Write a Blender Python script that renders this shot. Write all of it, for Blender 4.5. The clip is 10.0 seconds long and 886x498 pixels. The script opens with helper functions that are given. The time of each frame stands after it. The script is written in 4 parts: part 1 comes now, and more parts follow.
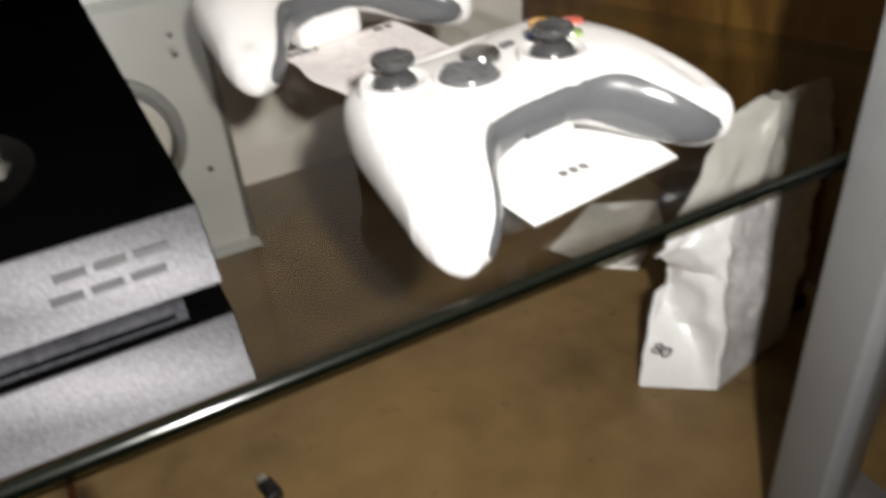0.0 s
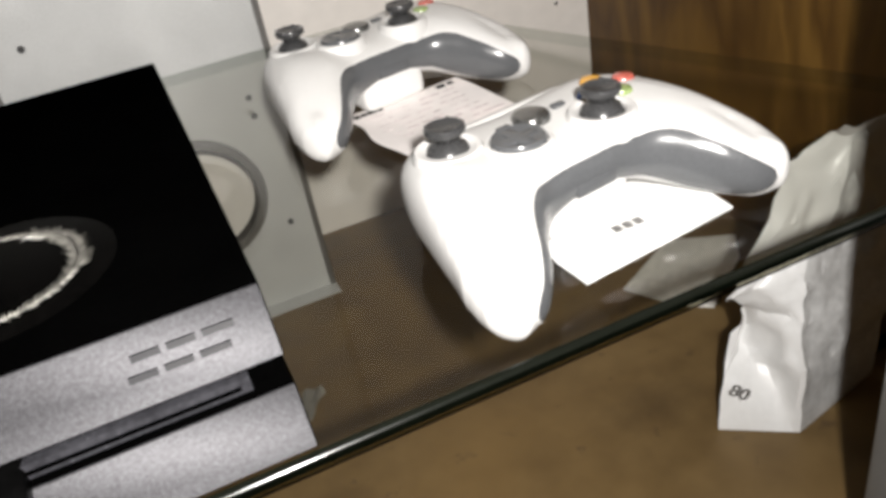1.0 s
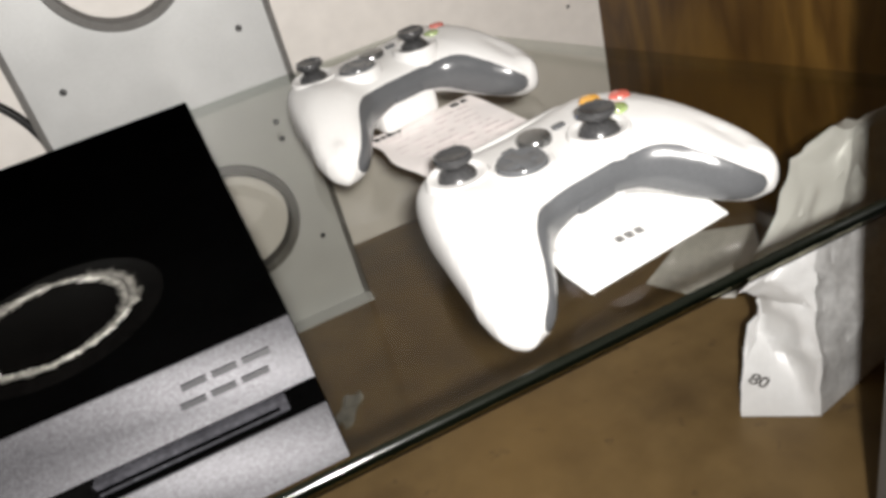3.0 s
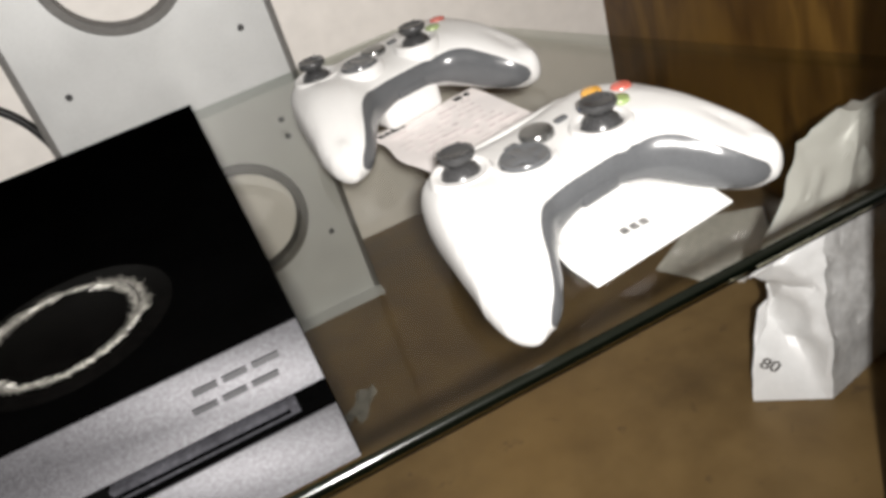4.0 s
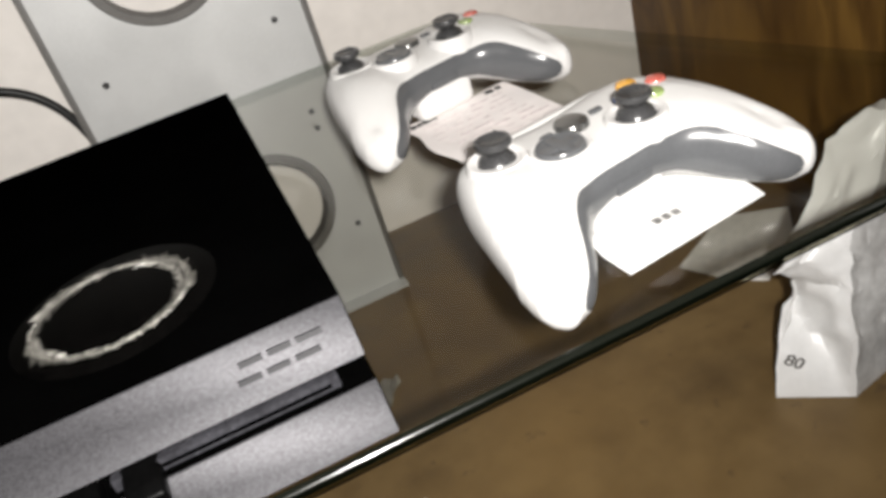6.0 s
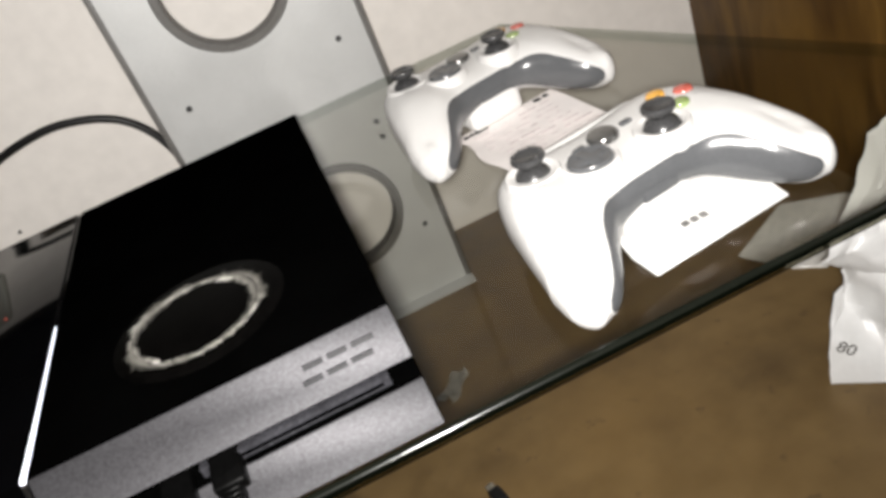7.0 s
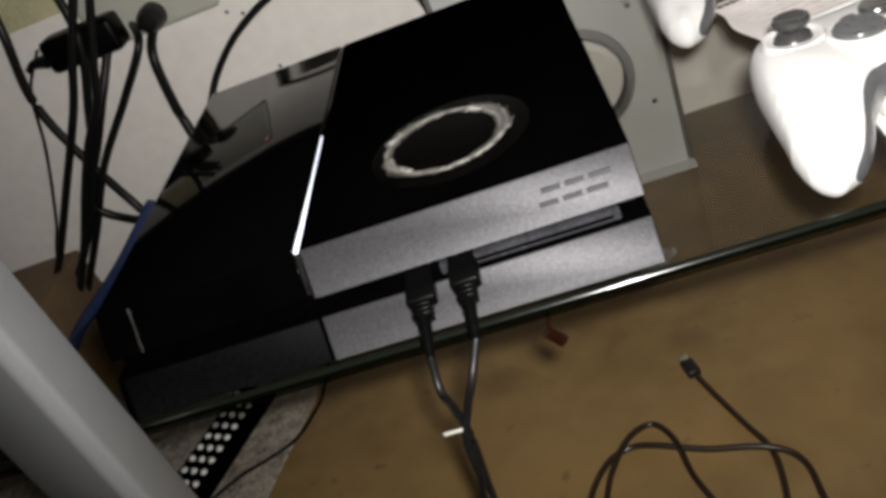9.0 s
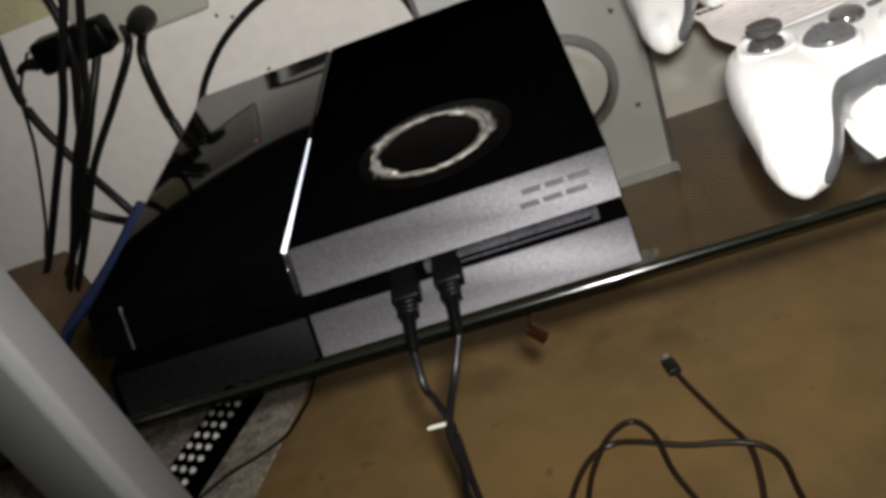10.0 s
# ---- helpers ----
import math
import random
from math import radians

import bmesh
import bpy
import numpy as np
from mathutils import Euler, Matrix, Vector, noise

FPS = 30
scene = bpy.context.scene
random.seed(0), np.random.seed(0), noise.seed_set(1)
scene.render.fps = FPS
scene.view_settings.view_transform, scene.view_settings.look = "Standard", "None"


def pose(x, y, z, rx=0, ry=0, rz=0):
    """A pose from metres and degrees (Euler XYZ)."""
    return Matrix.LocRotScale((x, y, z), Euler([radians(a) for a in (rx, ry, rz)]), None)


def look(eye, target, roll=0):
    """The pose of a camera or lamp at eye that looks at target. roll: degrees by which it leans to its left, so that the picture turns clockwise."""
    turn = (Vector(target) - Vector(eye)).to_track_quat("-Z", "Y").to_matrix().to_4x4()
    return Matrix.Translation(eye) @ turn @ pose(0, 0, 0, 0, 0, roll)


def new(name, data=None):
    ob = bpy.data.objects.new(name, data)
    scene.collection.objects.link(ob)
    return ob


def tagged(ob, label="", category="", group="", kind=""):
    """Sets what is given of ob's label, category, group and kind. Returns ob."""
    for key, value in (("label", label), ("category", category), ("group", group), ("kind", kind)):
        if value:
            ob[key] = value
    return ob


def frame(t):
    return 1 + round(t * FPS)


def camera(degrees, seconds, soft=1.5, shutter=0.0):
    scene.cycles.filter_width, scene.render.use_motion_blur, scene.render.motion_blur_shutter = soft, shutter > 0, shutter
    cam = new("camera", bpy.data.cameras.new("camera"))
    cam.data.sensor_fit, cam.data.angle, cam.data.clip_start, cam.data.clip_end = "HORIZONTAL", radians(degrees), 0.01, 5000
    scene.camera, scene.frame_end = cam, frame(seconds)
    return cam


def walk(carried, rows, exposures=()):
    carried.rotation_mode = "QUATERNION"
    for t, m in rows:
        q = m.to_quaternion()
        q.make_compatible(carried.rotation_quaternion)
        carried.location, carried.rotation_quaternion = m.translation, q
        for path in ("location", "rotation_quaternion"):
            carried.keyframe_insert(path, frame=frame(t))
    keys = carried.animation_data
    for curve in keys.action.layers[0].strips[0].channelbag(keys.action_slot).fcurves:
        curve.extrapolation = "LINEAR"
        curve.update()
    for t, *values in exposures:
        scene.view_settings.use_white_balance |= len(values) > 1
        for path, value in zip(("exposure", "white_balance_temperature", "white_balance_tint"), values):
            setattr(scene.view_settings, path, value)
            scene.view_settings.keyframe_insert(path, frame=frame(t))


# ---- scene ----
cam = camera(56.74, 10.0, soft=3.8, shutter=0.6)
TORCH = 26.0
PATH = [
    (0, (-0.0255, -0.1916, 0.1733), (0.3268, 0.5513, -0.3959), -4.99),
    (0.5, (-0.0136, -0.1978, 0.1869), (0.2511, 0.6075, -0.3436), -9.43),
    (1, (-0.0132, -0.1997, 0.1884), (0.2550, 0.6063, -0.3393), -10.74),
    (1.5, (-0.0125, -0.1980, 0.1886), (0.2669, 0.5988, -0.3473), -10.39),
    (2, (-0.0165, -0.2045, 0.1925), (0.2433, 0.5913, -0.3544), -11.45),
    (2.5, (-0.0156, -0.2098, 0.1980), (0.2346, 0.5883, -0.3501), -12.89),
    (3, (-0.0075, -0.2221, 0.2111), (0.2165, 0.5985, -0.3147), -15.60),
    (4.5, (-0.0037, -0.2230, 0.2150), (0.2019, 0.5935, -0.3244), -18.16),
    (5, (-0.0065, -0.2236, 0.2140), (0.2027, 0.5912, -0.3266), -17.72),
    (6.5, (-0.0186, -0.2400, 0.2194), (0.1454, 0.5968, -0.3030), -18.27),
    (7, (-0.0004, -0.2625, 0.2382), (0.0902, 0.5921, -0.2732), -22.92),
    (7.5, (-0.0056, -0.2669, 0.2383), (0.1065, 0.5894, -0.2658), -21.29),
    (8, (-0.0257, -0.2691, 0.2275), (-0.0419, 0.5803, -0.2999), -20.84),
    (8.5, (-0.0283, -0.2937, 0.2350), (-0.2048, 0.5329, -0.2994), -24.57),
    (9, (-0.0262, -0.2961, 0.2367), (-0.2051, 0.5316, -0.2951), -24.24),
    (9.5, (-0.0248, -0.2967, 0.2376), (-0.1793, 0.5404, -0.2872), -23.96),
    (10, (-0.0224, -0.3064, 0.2410), (-0.1879, 0.5226, -0.2931), -23.69),
]
walk(cam, [(t, look(eye, target, roll)) for t, eye, target, roll in PATH], exposures=[(0, 0.0), (7.5, 0.0), (8.4, -0.3), (10, -0.3)])

# world, phone torch beside the lens, faint room light
FLOOR_Z = -0.233
world = bpy.data.worlds.new("room_dark")
scene.world = world
world.use_nodes = True
world.node_tree.nodes["Background"].inputs[0].default_value = (1.0, 0.93, 0.85, 1)
world.node_tree.nodes["Background"].inputs[1].default_value = 0.004
torch = bpy.data.lights.new("torch", "SPOT")
torch.spot_size, torch.spot_blend = radians(136), 1.0
torch.energy, torch.color, torch.shadow_soft_size = TORCH, (1.0, 0.965, 0.925), 0.010
new("torch", torch).matrix_world = look((-0.010, -0.293, 0.254), (0.05, 0.42, 0.10))


# ---- materials ----
def mat(name, base, rough=0.5, metal=0.0, vary=0.15, grain=40.0, fine=400.0, bump=0.0, base2=None, spec=0.5, coat=0.0, rough_vary=0.1):
    """A node material with blotches at one scale, grain at another, and fine relief."""
    m = bpy.data.materials.new(name)
    m.use_nodes = True
    nt = m.node_tree
    b = nt.nodes["Principled BSDF"]
    co = nt.nodes.new("ShaderNodeTexCoord")
    big = nt.nodes.new("ShaderNodeTexNoise")
    big.inputs["Scale"].default_value, big.inputs["Detail"].default_value = grain, 5
    small = nt.nodes.new("ShaderNodeTexNoise")
    small.inputs["Scale"].default_value, small.inputs["Detail"].default_value = fine, 3
    for n in (big, small):
        nt.links.new(co.outputs["Object"], n.inputs["Vector"])
    add = nt.nodes.new("ShaderNodeMath")
    add.operation = "ADD"
    half = nt.nodes.new("ShaderNodeMath")
    half.operation, half.inputs[1].default_value = "MULTIPLY", 0.5
    nt.links.new(big.outputs["Fac"], add.inputs[0])
    nt.links.new(small.outputs["Fac"], add.inputs[1])
    nt.links.new(add.outputs[0], half.inputs[0])
    ramp = nt.nodes.new("ShaderNodeValToRGB")
    lo = base2 or tuple(c * (1 - 2 * vary) for c in base)
    hi = tuple(min(1, c * (1 + vary)) for c in base)
    ramp.color_ramp.elements[0].position, ramp.color_ramp.elements[0].color = 0.36, (*lo, 1)
    ramp.color_ramp.elements[1].position, ramp.color_ramp.elements[1].color = 0.62, (*hi, 1)
    nt.links.new(half.outputs[0], ramp.inputs[0])
    nt.links.new(ramp.outputs[0], b.inputs["Base Color"])
    rr = nt.nodes.new("ShaderNodeMapRange")
    rr.inputs["To Min"].default_value, rr.inputs["To Max"].default_value = max(0.02, rough - rough_vary), min(1, rough + rough_vary)
    nt.links.new(half.outputs[0], rr.inputs["Value"])
    nt.links.new(rr.outputs[0], b.inputs["Roughness"])
    b.inputs["Metallic"].default_value = metal
    b.inputs["Specular IOR Level"].default_value = spec
    b.inputs["Coat Weight"].default_value, b.inputs["Coat Roughness"].default_value = coat, 0.08
    if bump:
        bp = nt.nodes.new("ShaderNodeBump")
        bp.inputs["Strength"].default_value, bp.inputs["Distance"].default_value = bump, 0.001
        nt.links.new(small.outputs["Fac"], bp.inputs["Height"])
        nt.links.new(bp.outputs[0], b.inputs["Normal"])
    return m


def floor_material():
    """Worn brown sheet flooring with streaks, stains and scuffs."""
    m = mat("worn_floor", (0.145, 0.095, 0.039), 0.5, vary=0.2, grain=7, fine=34, bump=0.03, base2=(0.112, 0.071, 0.028), spec=0.35)
    nt = m.node_tree
    b = nt.nodes["Principled BSDF"]
    before = b.inputs["Base Color"].links[0].from_socket
    co = nt.nodes.new("ShaderNodeTexCoord")
    out = before
    for scale, low, high, tone, power in ((9.0, 0.56, 0.72, (0.042, 0.025, 0.011), 0.7), (3.1, 0.46, 0.70, (0.185, 0.112, 0.038), 0.6), (55.0, 0.66, 0.74, (0.06, 0.038, 0.02), 0.6)):
        n = nt.nodes.new("ShaderNodeTexNoise")
        n.inputs["Scale"].default_value, n.inputs["Detail"].default_value = scale, 6
        nt.links.new(co.outputs["Object"], n.inputs["Vector"])
        r = nt.nodes.new("ShaderNodeMapRange")
        r.inputs["From Min"].default_value, r.inputs["From Max"].default_value, r.inputs["To Max"].default_value = low, high, power
        nt.links.new(n.outputs["Fac"], r.inputs["Value"])
        mx = nt.nodes.new("ShaderNodeMix")
        mx.data_type = "RGBA"
        mx.inputs["B"].default_value = (*tone, 1)
        nt.links.new(r.outputs[0], mx.inputs["Factor"])
        nt.links.new(out, mx.inputs["A"])
        out = mx.outputs["Result"]
    nt.links.new(out, b.inputs["Base Color"])
    return m


def wood_material(name, light, dark, scale=(60, 60, 4), rough=0.42):
    """Wood veneer: long wavy figure, with pores."""
    m = bpy.data.materials.new(name)
    m.use_nodes = True
    nt = m.node_tree
    b = nt.nodes["Principled BSDF"]
    co = nt.nodes.new("ShaderNodeTexCoord")
    mp = nt.nodes.new("ShaderNodeMapping")
    mp.inputs["Scale"].default_value = scale
    nt.links.new(co.outputs["Object"], mp.inputs["Vector"])
    n1 = nt.nodes.new("ShaderNodeTexNoise")
    n1.inputs["Scale"].default_value, n1.inputs["Detail"].default_value, n1.inputs["Distortion"].default_value = 0.5, 4, 1.5
    n2 = nt.nodes.new("ShaderNodeTexNoise")
    n2.inputs["Scale"].default_value, n2.inputs["Detail"].default_value = 5.0, 6
    for n in (n1, n2):
        nt.links.new(mp.outputs[0], n.inputs["Vector"])
    mul = nt.nodes.new("ShaderNodeMath")
    mul.operation, mul.inputs[1].default_value = "MULTIPLY", 9.0
    nt.links.new(n1.outputs["Fac"], mul.inputs[0])
    fr = nt.nodes.new("ShaderNodeMath")
    fr.operation = "PINGPONG"
    fr.inputs[1].default_value = 1.0
    nt.links.new(mul.outputs[0], fr.inputs[0])
    mixv = nt.nodes.new("ShaderNodeMix")
    mixv.inputs["Factor"].default_value = 0.5
    nt.links.new(fr.outputs[0], mixv.inputs["A"])
    nt.links.new(n2.outputs["Fac"], mixv.inputs["B"])
    ramp = nt.nodes.new("ShaderNodeValToRGB")
    ramp.color_ramp.elements[0].position, ramp.color_ramp.elements[0].color = 0.2, (*dark, 1)
    ramp.color_ramp.elements[1].position, ramp.color_ramp.elements[1].color = 0.75, (*light, 1)
    nt.links.new(mixv.outputs["Result"], ramp.inputs[0])
    nt.links.new(ramp.outputs[0], b.inputs["Base Color"])
    b.inputs["Roughness"].default_value = rough
    b.inputs["Specular IOR Level"].default_value = 0.3
    bp = nt.nodes.new("ShaderNodeBump")
    bp.inputs["Strength"].default_value, bp.inputs["Distance"].default_value = 0.15, 0.001
    nt.links.new(n2.outputs["Fac"], bp.inputs["Height"])
    nt.links.new(bp.outputs[0], b.inputs["Normal"])
    return m


def glass_material(name, tint, gloss=0.0, mirror=0.05):
    """Thin-walled pane glass: lets light straight through, mirrors by Fresnel."""
    m = bpy.data.materials.new(name)
    m.use_nodes = True
    nt = m.node_tree
    nt.nodes.remove(nt.nodes["Principled BSDF"])
    clear = nt.nodes.new("ShaderNodeBsdfTransparent")
    clear.inputs[0].default_value = (*tint, 1)
    shine = nt.nodes.new("ShaderNodeBsdfGlossy")
    shine.inputs["Roughness"].default_value = gloss
    facing = nt.nodes.new("ShaderNodeLayerWeight")
    facing.inputs["Blend"].default_value = 0.5
    steep = nt.nodes.new("ShaderNodeMath")
    steep.operation, steep.inputs[1].default_value = "POWER", 5.0
    nt.links.new(facing.outputs["Facing"], steep.inputs[0])
    shiny = nt.nodes.new("ShaderNodeMath")
    shiny.operation, shiny.inputs[1].default_value, shiny.inputs[2].default_value = "MULTIPLY_ADD", 0.95 if mirror else 0.0, mirror
    nt.links.new(steep.outputs[0], shiny.inputs[0])
    mix = nt.nodes.new("ShaderNodeMixShader")
    nt.links.new(shiny.outputs[0], mix.inputs[0])
    nt.links.new(clear.outputs[0], mix.inputs[1])
    nt.links.new(shine.outputs[0], mix.inputs[2])
    nt.links.new(mix.outputs[0], nt.nodes["Material Output"].inputs["Surface"])
    return m


def glow_material(name, tone, power):
    m = bpy.data.materials.new(name)
    m.use_nodes = True
    b = m.node_tree.nodes["Principled BSDF"]
    b.inputs["Base Color"].default_value = (0.8, 0.8, 0.8, 1)
    b.inputs["Emission Color"].default_value, b.inputs["Emission Strength"].default_value = (*tone, 1), power
    return m


M_WALL = mat("white_wall_paint", (0.83, 0.79, 0.745), 0.55, vary=0.035, grain=6, fine=60, bump=0.02, spec=0.3)
M_PLASTER = mat("plain_plaster", (0.55, 0.5, 0.43), 0.8, vary=0.05, grain=5, fine=150, bump=0.1)
M_FLOOR = floor_material()
M_WOODWALL = wood_material("brown_wood_panel", (0.165, 0.088, 0.019), (0.07, 0.033, 0.007), scale=(20, 13, 3))
M_DARKWOOD = wood_material("dark_red_wood", (0.07, 0.018, 0.008), (0.03, 0.008, 0.005), scale=(50, 50, 5))
M_GLASS = glass_material("shelf_glass", (0.88, 0.88, 0.86), 0.0, 0.025)
M_GLASSSIDE = glass_material("shelf_glass_far_edge", (0.74, 0.77, 0.74), 0.1, 0.0)
M_EDGEBAND = glass_material("glass_edge_clear_band", (0.42, 0.40, 0.32), 0.0, 0.015)
# near-black tone imitating the shaded lower part of the glass edge
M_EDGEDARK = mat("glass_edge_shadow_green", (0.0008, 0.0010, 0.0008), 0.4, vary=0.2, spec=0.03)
M_GLASSLOW = glass_material("shelf_glass_underside", (0.90, 0.90, 0.88), 0.0, 0.0)
M_GLASSEDGE = mat("glass_edge_green", (0.0012, 0.0017, 0.001), 0.35, vary=0.2, grain=60, fine=600, spec=0.03)
M_BEVEL = mat("ground_glass_bevel", (0.006, 0.007, 0.005), 0.17, vary=0.05, grain=60, fine=600, spec=0.5, rough_vary=0.03)
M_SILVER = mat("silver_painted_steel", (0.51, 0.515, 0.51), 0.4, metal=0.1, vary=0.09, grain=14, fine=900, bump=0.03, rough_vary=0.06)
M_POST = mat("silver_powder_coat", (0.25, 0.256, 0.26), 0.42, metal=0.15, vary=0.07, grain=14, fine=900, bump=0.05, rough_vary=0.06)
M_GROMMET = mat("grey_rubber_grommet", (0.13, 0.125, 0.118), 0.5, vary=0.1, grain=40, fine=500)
M_SCREW = mat("dark_screw_hole", (0.03, 0.03, 0.03), 0.5, vary=0.2)
M_WHITE = mat("white_satin_plastic", (0.66, 0.652, 0.64), 0.34, vary=0.02, grain=30, fine=900, bump=0.02, spec=0.5, rough_vary=0.05)
M_GREY = mat("grey_satin_plastic", (0.094, 0.097, 0.102), 0.22, vary=0.06, grain=30, fine=900, bump=0.02, rough_vary=0.05)
M_STICK = mat("dark_grey_rubber", (0.045, 0.045, 0.046), 0.27, vary=0.08, grain=40, fine=900, bump=0.05)
M_CHROME = mat("brushed_chrome", (0.62, 0.62, 0.6), 0.18, metal=1.0, vary=0.05, grain=50, fine=900)
M_GUIDE = mat("dark_silver_plastic", (0.22, 0.22, 0.215), 0.2, metal=0.8, vary=0.1, grain=60)
M_GLOSSBLACK = mat("gloss_black_plastic", (0.0012, 0.0012, 0.0014), 0.05, vary=0.1, grain=20, fine=500, rough_vary=0.02, spec=0.05)
M_MATTEBLACK = mat("matte_black_plastic", (0.0008, 0.0008, 0.0008), 0.85, vary=0.2, grain=25, fine=1500, bump=0.02, spec=0.0)
M_DARKGREY = mat("dark_speckled_skin", (0.0028, 0.0028, 0.0032), 0.6, vary=0.3, grain=500, fine=1600, bump=0.03, spec=0.04)
M_SKIN = mat("silver_sparkle_skin", (0.063, 0.062, 0.067), 0.50, metal=0.45, vary=0.2, grain=800, fine=2400, bump=0.14, spec=0.3, rough_vary=0.06)
M_SLOT = mat("slot_interior_black", (0.0006, 0.0006, 0.0006), 0.85, vary=0.2, spec=0.0)
M_SLOTBAR = mat("slot_lip_grey", (0.035, 0.035, 0.04), 0.25, vary=0.2, grain=60)
M_LOGO = mat("dark_chrome_badge", (0.008, 0.008, 0.010), 0.5, metal=0.0, spec=0.2, vary=0.2, grain=90)
M_EMBLEM = mat("pale_metallic_print", (0.22, 0.212, 0.19), 0.32, metal=0.2, vary=0.5, grain=420, fine=1300, bump=0.3, base2=(0.012, 0.011, 0.010))
M_DISC = mat("charcoal_decal", (0.0012, 0.0011, 0.0010), 0.6, vary=0.35, grain=60, fine=300, spec=0.02)
M_LIGHTBAR = glow_material("light_strip_glow", (0.78, 0.84, 1.0), 1.6)
M_LED = glow_material("red_indicator_glow", (1.0, 0.12, 0.06), 6.0)
M_CABLE = mat("black_cable_rubber", (0.006, 0.006, 0.006), 0.42, vary=0.2, grain=60, spec=0.3)
M_PLUG = mat("black_moulded_plastic", (0.0015, 0.0015, 0.0015), 0.4, vary=0.2, grain=60, spec=0.1)
M_CABLEBROWN = mat("dark_brown_cable", (0.013, 0.0075, 0.004), 0.34, vary=0.2, grain=60)
M_PLUGMETAL = mat("plug_steel", (0.45, 0.42, 0.36), 0.3, metal=0.9, vary=0.1)
M_BLUE = mat("blue_network_cable", (0.028, 0.045, 0.12), 0.5, vary=0.15, grain=50)
M_PAPER = mat("white_card", (0.80, 0.80, 0.79), 0.6, vary=0.02, grain=20, fine=300)
M_RECEIPT = mat("thin_printed_paper", (0.88, 0.83, 0.81), 0.7, vary=0.03, grain=25, fine=90)
M_INK = mat("grey_ink", (0.16, 0.155, 0.15), 0.7, vary=0.2, grain=200)
M_INKSOFT = mat("faint_ink", (0.70, 0.62, 0.62), 0.7, vary=0.15, grain=150)
M_INKDARK = mat("black_ink", (0.02, 0.02, 0.02), 0.7, vary=0.2, grain=150)
M_BAG = mat("white_plastic_film", (0.74, 0.74, 0.735), 0.34, vary=0.02, grain=25, fine=200, bump=0.12, rough_vary=0.1)
M_FILM = mat("loose_clear_film", (0.74, 0.73, 0.69), 0.22, vary=0.12, grain=30, fine=200, bump=0.2)
M_SCRAP = mat("cloudy_film_scrap", (0.34, 0.32, 0.28), 0.25, vary=0.2, grain=120, fine=400, bump=0.2)
M_BAGGREY = mat("greyer_bag_film", (0.50, 0.50, 0.495), 0.34, vary=0.10, grain=45, fine=200, bump=0.08)
M_OUTLET = mat("grey_beige_plastic", (0.46, 0.46, 0.40), 0.4, vary=0.05, grain=20)
M_TAPE = mat("old_yellow_tape", (0.52, 0.49, 0.30), 0.45, vary=0.1, grain=25)
M_BOX = mat("brown_cardboard", (0.17, 0.11, 0.06), 0.75, vary=0.12, grain=14, fine=250, bump=0.1)
M_MAT = mat("grey_speckled_carpet", (0.21, 0.185, 0.15), 0.9, vary=0.5, grain=90, fine=420, bump=0.8, base2=(0.055, 0.045, 0.034))
M_BUTTON = mat("pale_rubber_button", (0.78, 0.77, 0.74), 0.5, vary=0.05)
M_AMBER = mat("amber_plastic", (0.012, 0.0035, 0.0015), 0.15, vary=0.2, grain=90, coat=0.5)
M_RED = mat("red_button", (0.55, 0.13, 0.10), 0.2, vary=0.1, coat=0.4)
M_YELLOW = mat("amber_button", (0.72, 0.38, 0.07), 0.2, vary=0.1, coat=0.4)
M_GREEN = mat("green_button", (0.28, 0.36, 0.14), 0.2, vary=0.1, coat=0.4)
M_BLUEBTN = mat("blue_button", (0.08, 0.16, 0.45), 0.2, vary=0.1, coat=0.4)


# ---- mesh helpers ----
def mesh_of(bm, name, smooth=True, angle=40):
    bmesh.ops.recalc_face_normals(bm, faces=bm.faces)
    me = bpy.data.meshes.new(name)
    if smooth:
        for f in bm.faces:
            f.smooth = True
        for e in bm.edges:
            if len(e.link_faces) == 2 and e.calc_face_angle(0) > radians(angle):
                e.smooth = False
    bm.to_mesh(me)
    bm.free()
    return me


def part(name, bm, material, parent=None, label="", smooth=True, angle=40):
    ob = new(name, mesh_of(bm, name, smooth, angle))
    for m in material if isinstance(material, (list, tuple)) else (material,):
        ob.data.materials.append(m)
    if parent:
        ob.parent = parent
    return tagged(ob, label)


def thing(name, label, category, place=None, group="", kind=""):
    ob = new(name)
    ob.empty_display_size = 0.02
    if place:
        ob.matrix_world = place
    return tagged(ob, label, category, group, kind)


def box(lo, hi, bevel=0.0, seg=2, bm=None):
    bm = bm or bmesh.new()
    size = [h - l for l, h in zip(lo, hi)]
    made = bmesh.ops.create_cube(bm, size=1, matrix=Matrix.Translation([(l + h) / 2 for l, h in zip(lo, hi)]) @ Matrix.Diagonal((*size, 1)))
    if bevel:
        edges = list({e for v in made["verts"] for e in v.link_edges})
        bmesh.ops.bevel(bm, geom=edges, offset=bevel, segments=seg, affect="EDGES", profile=0.5)
    return bm


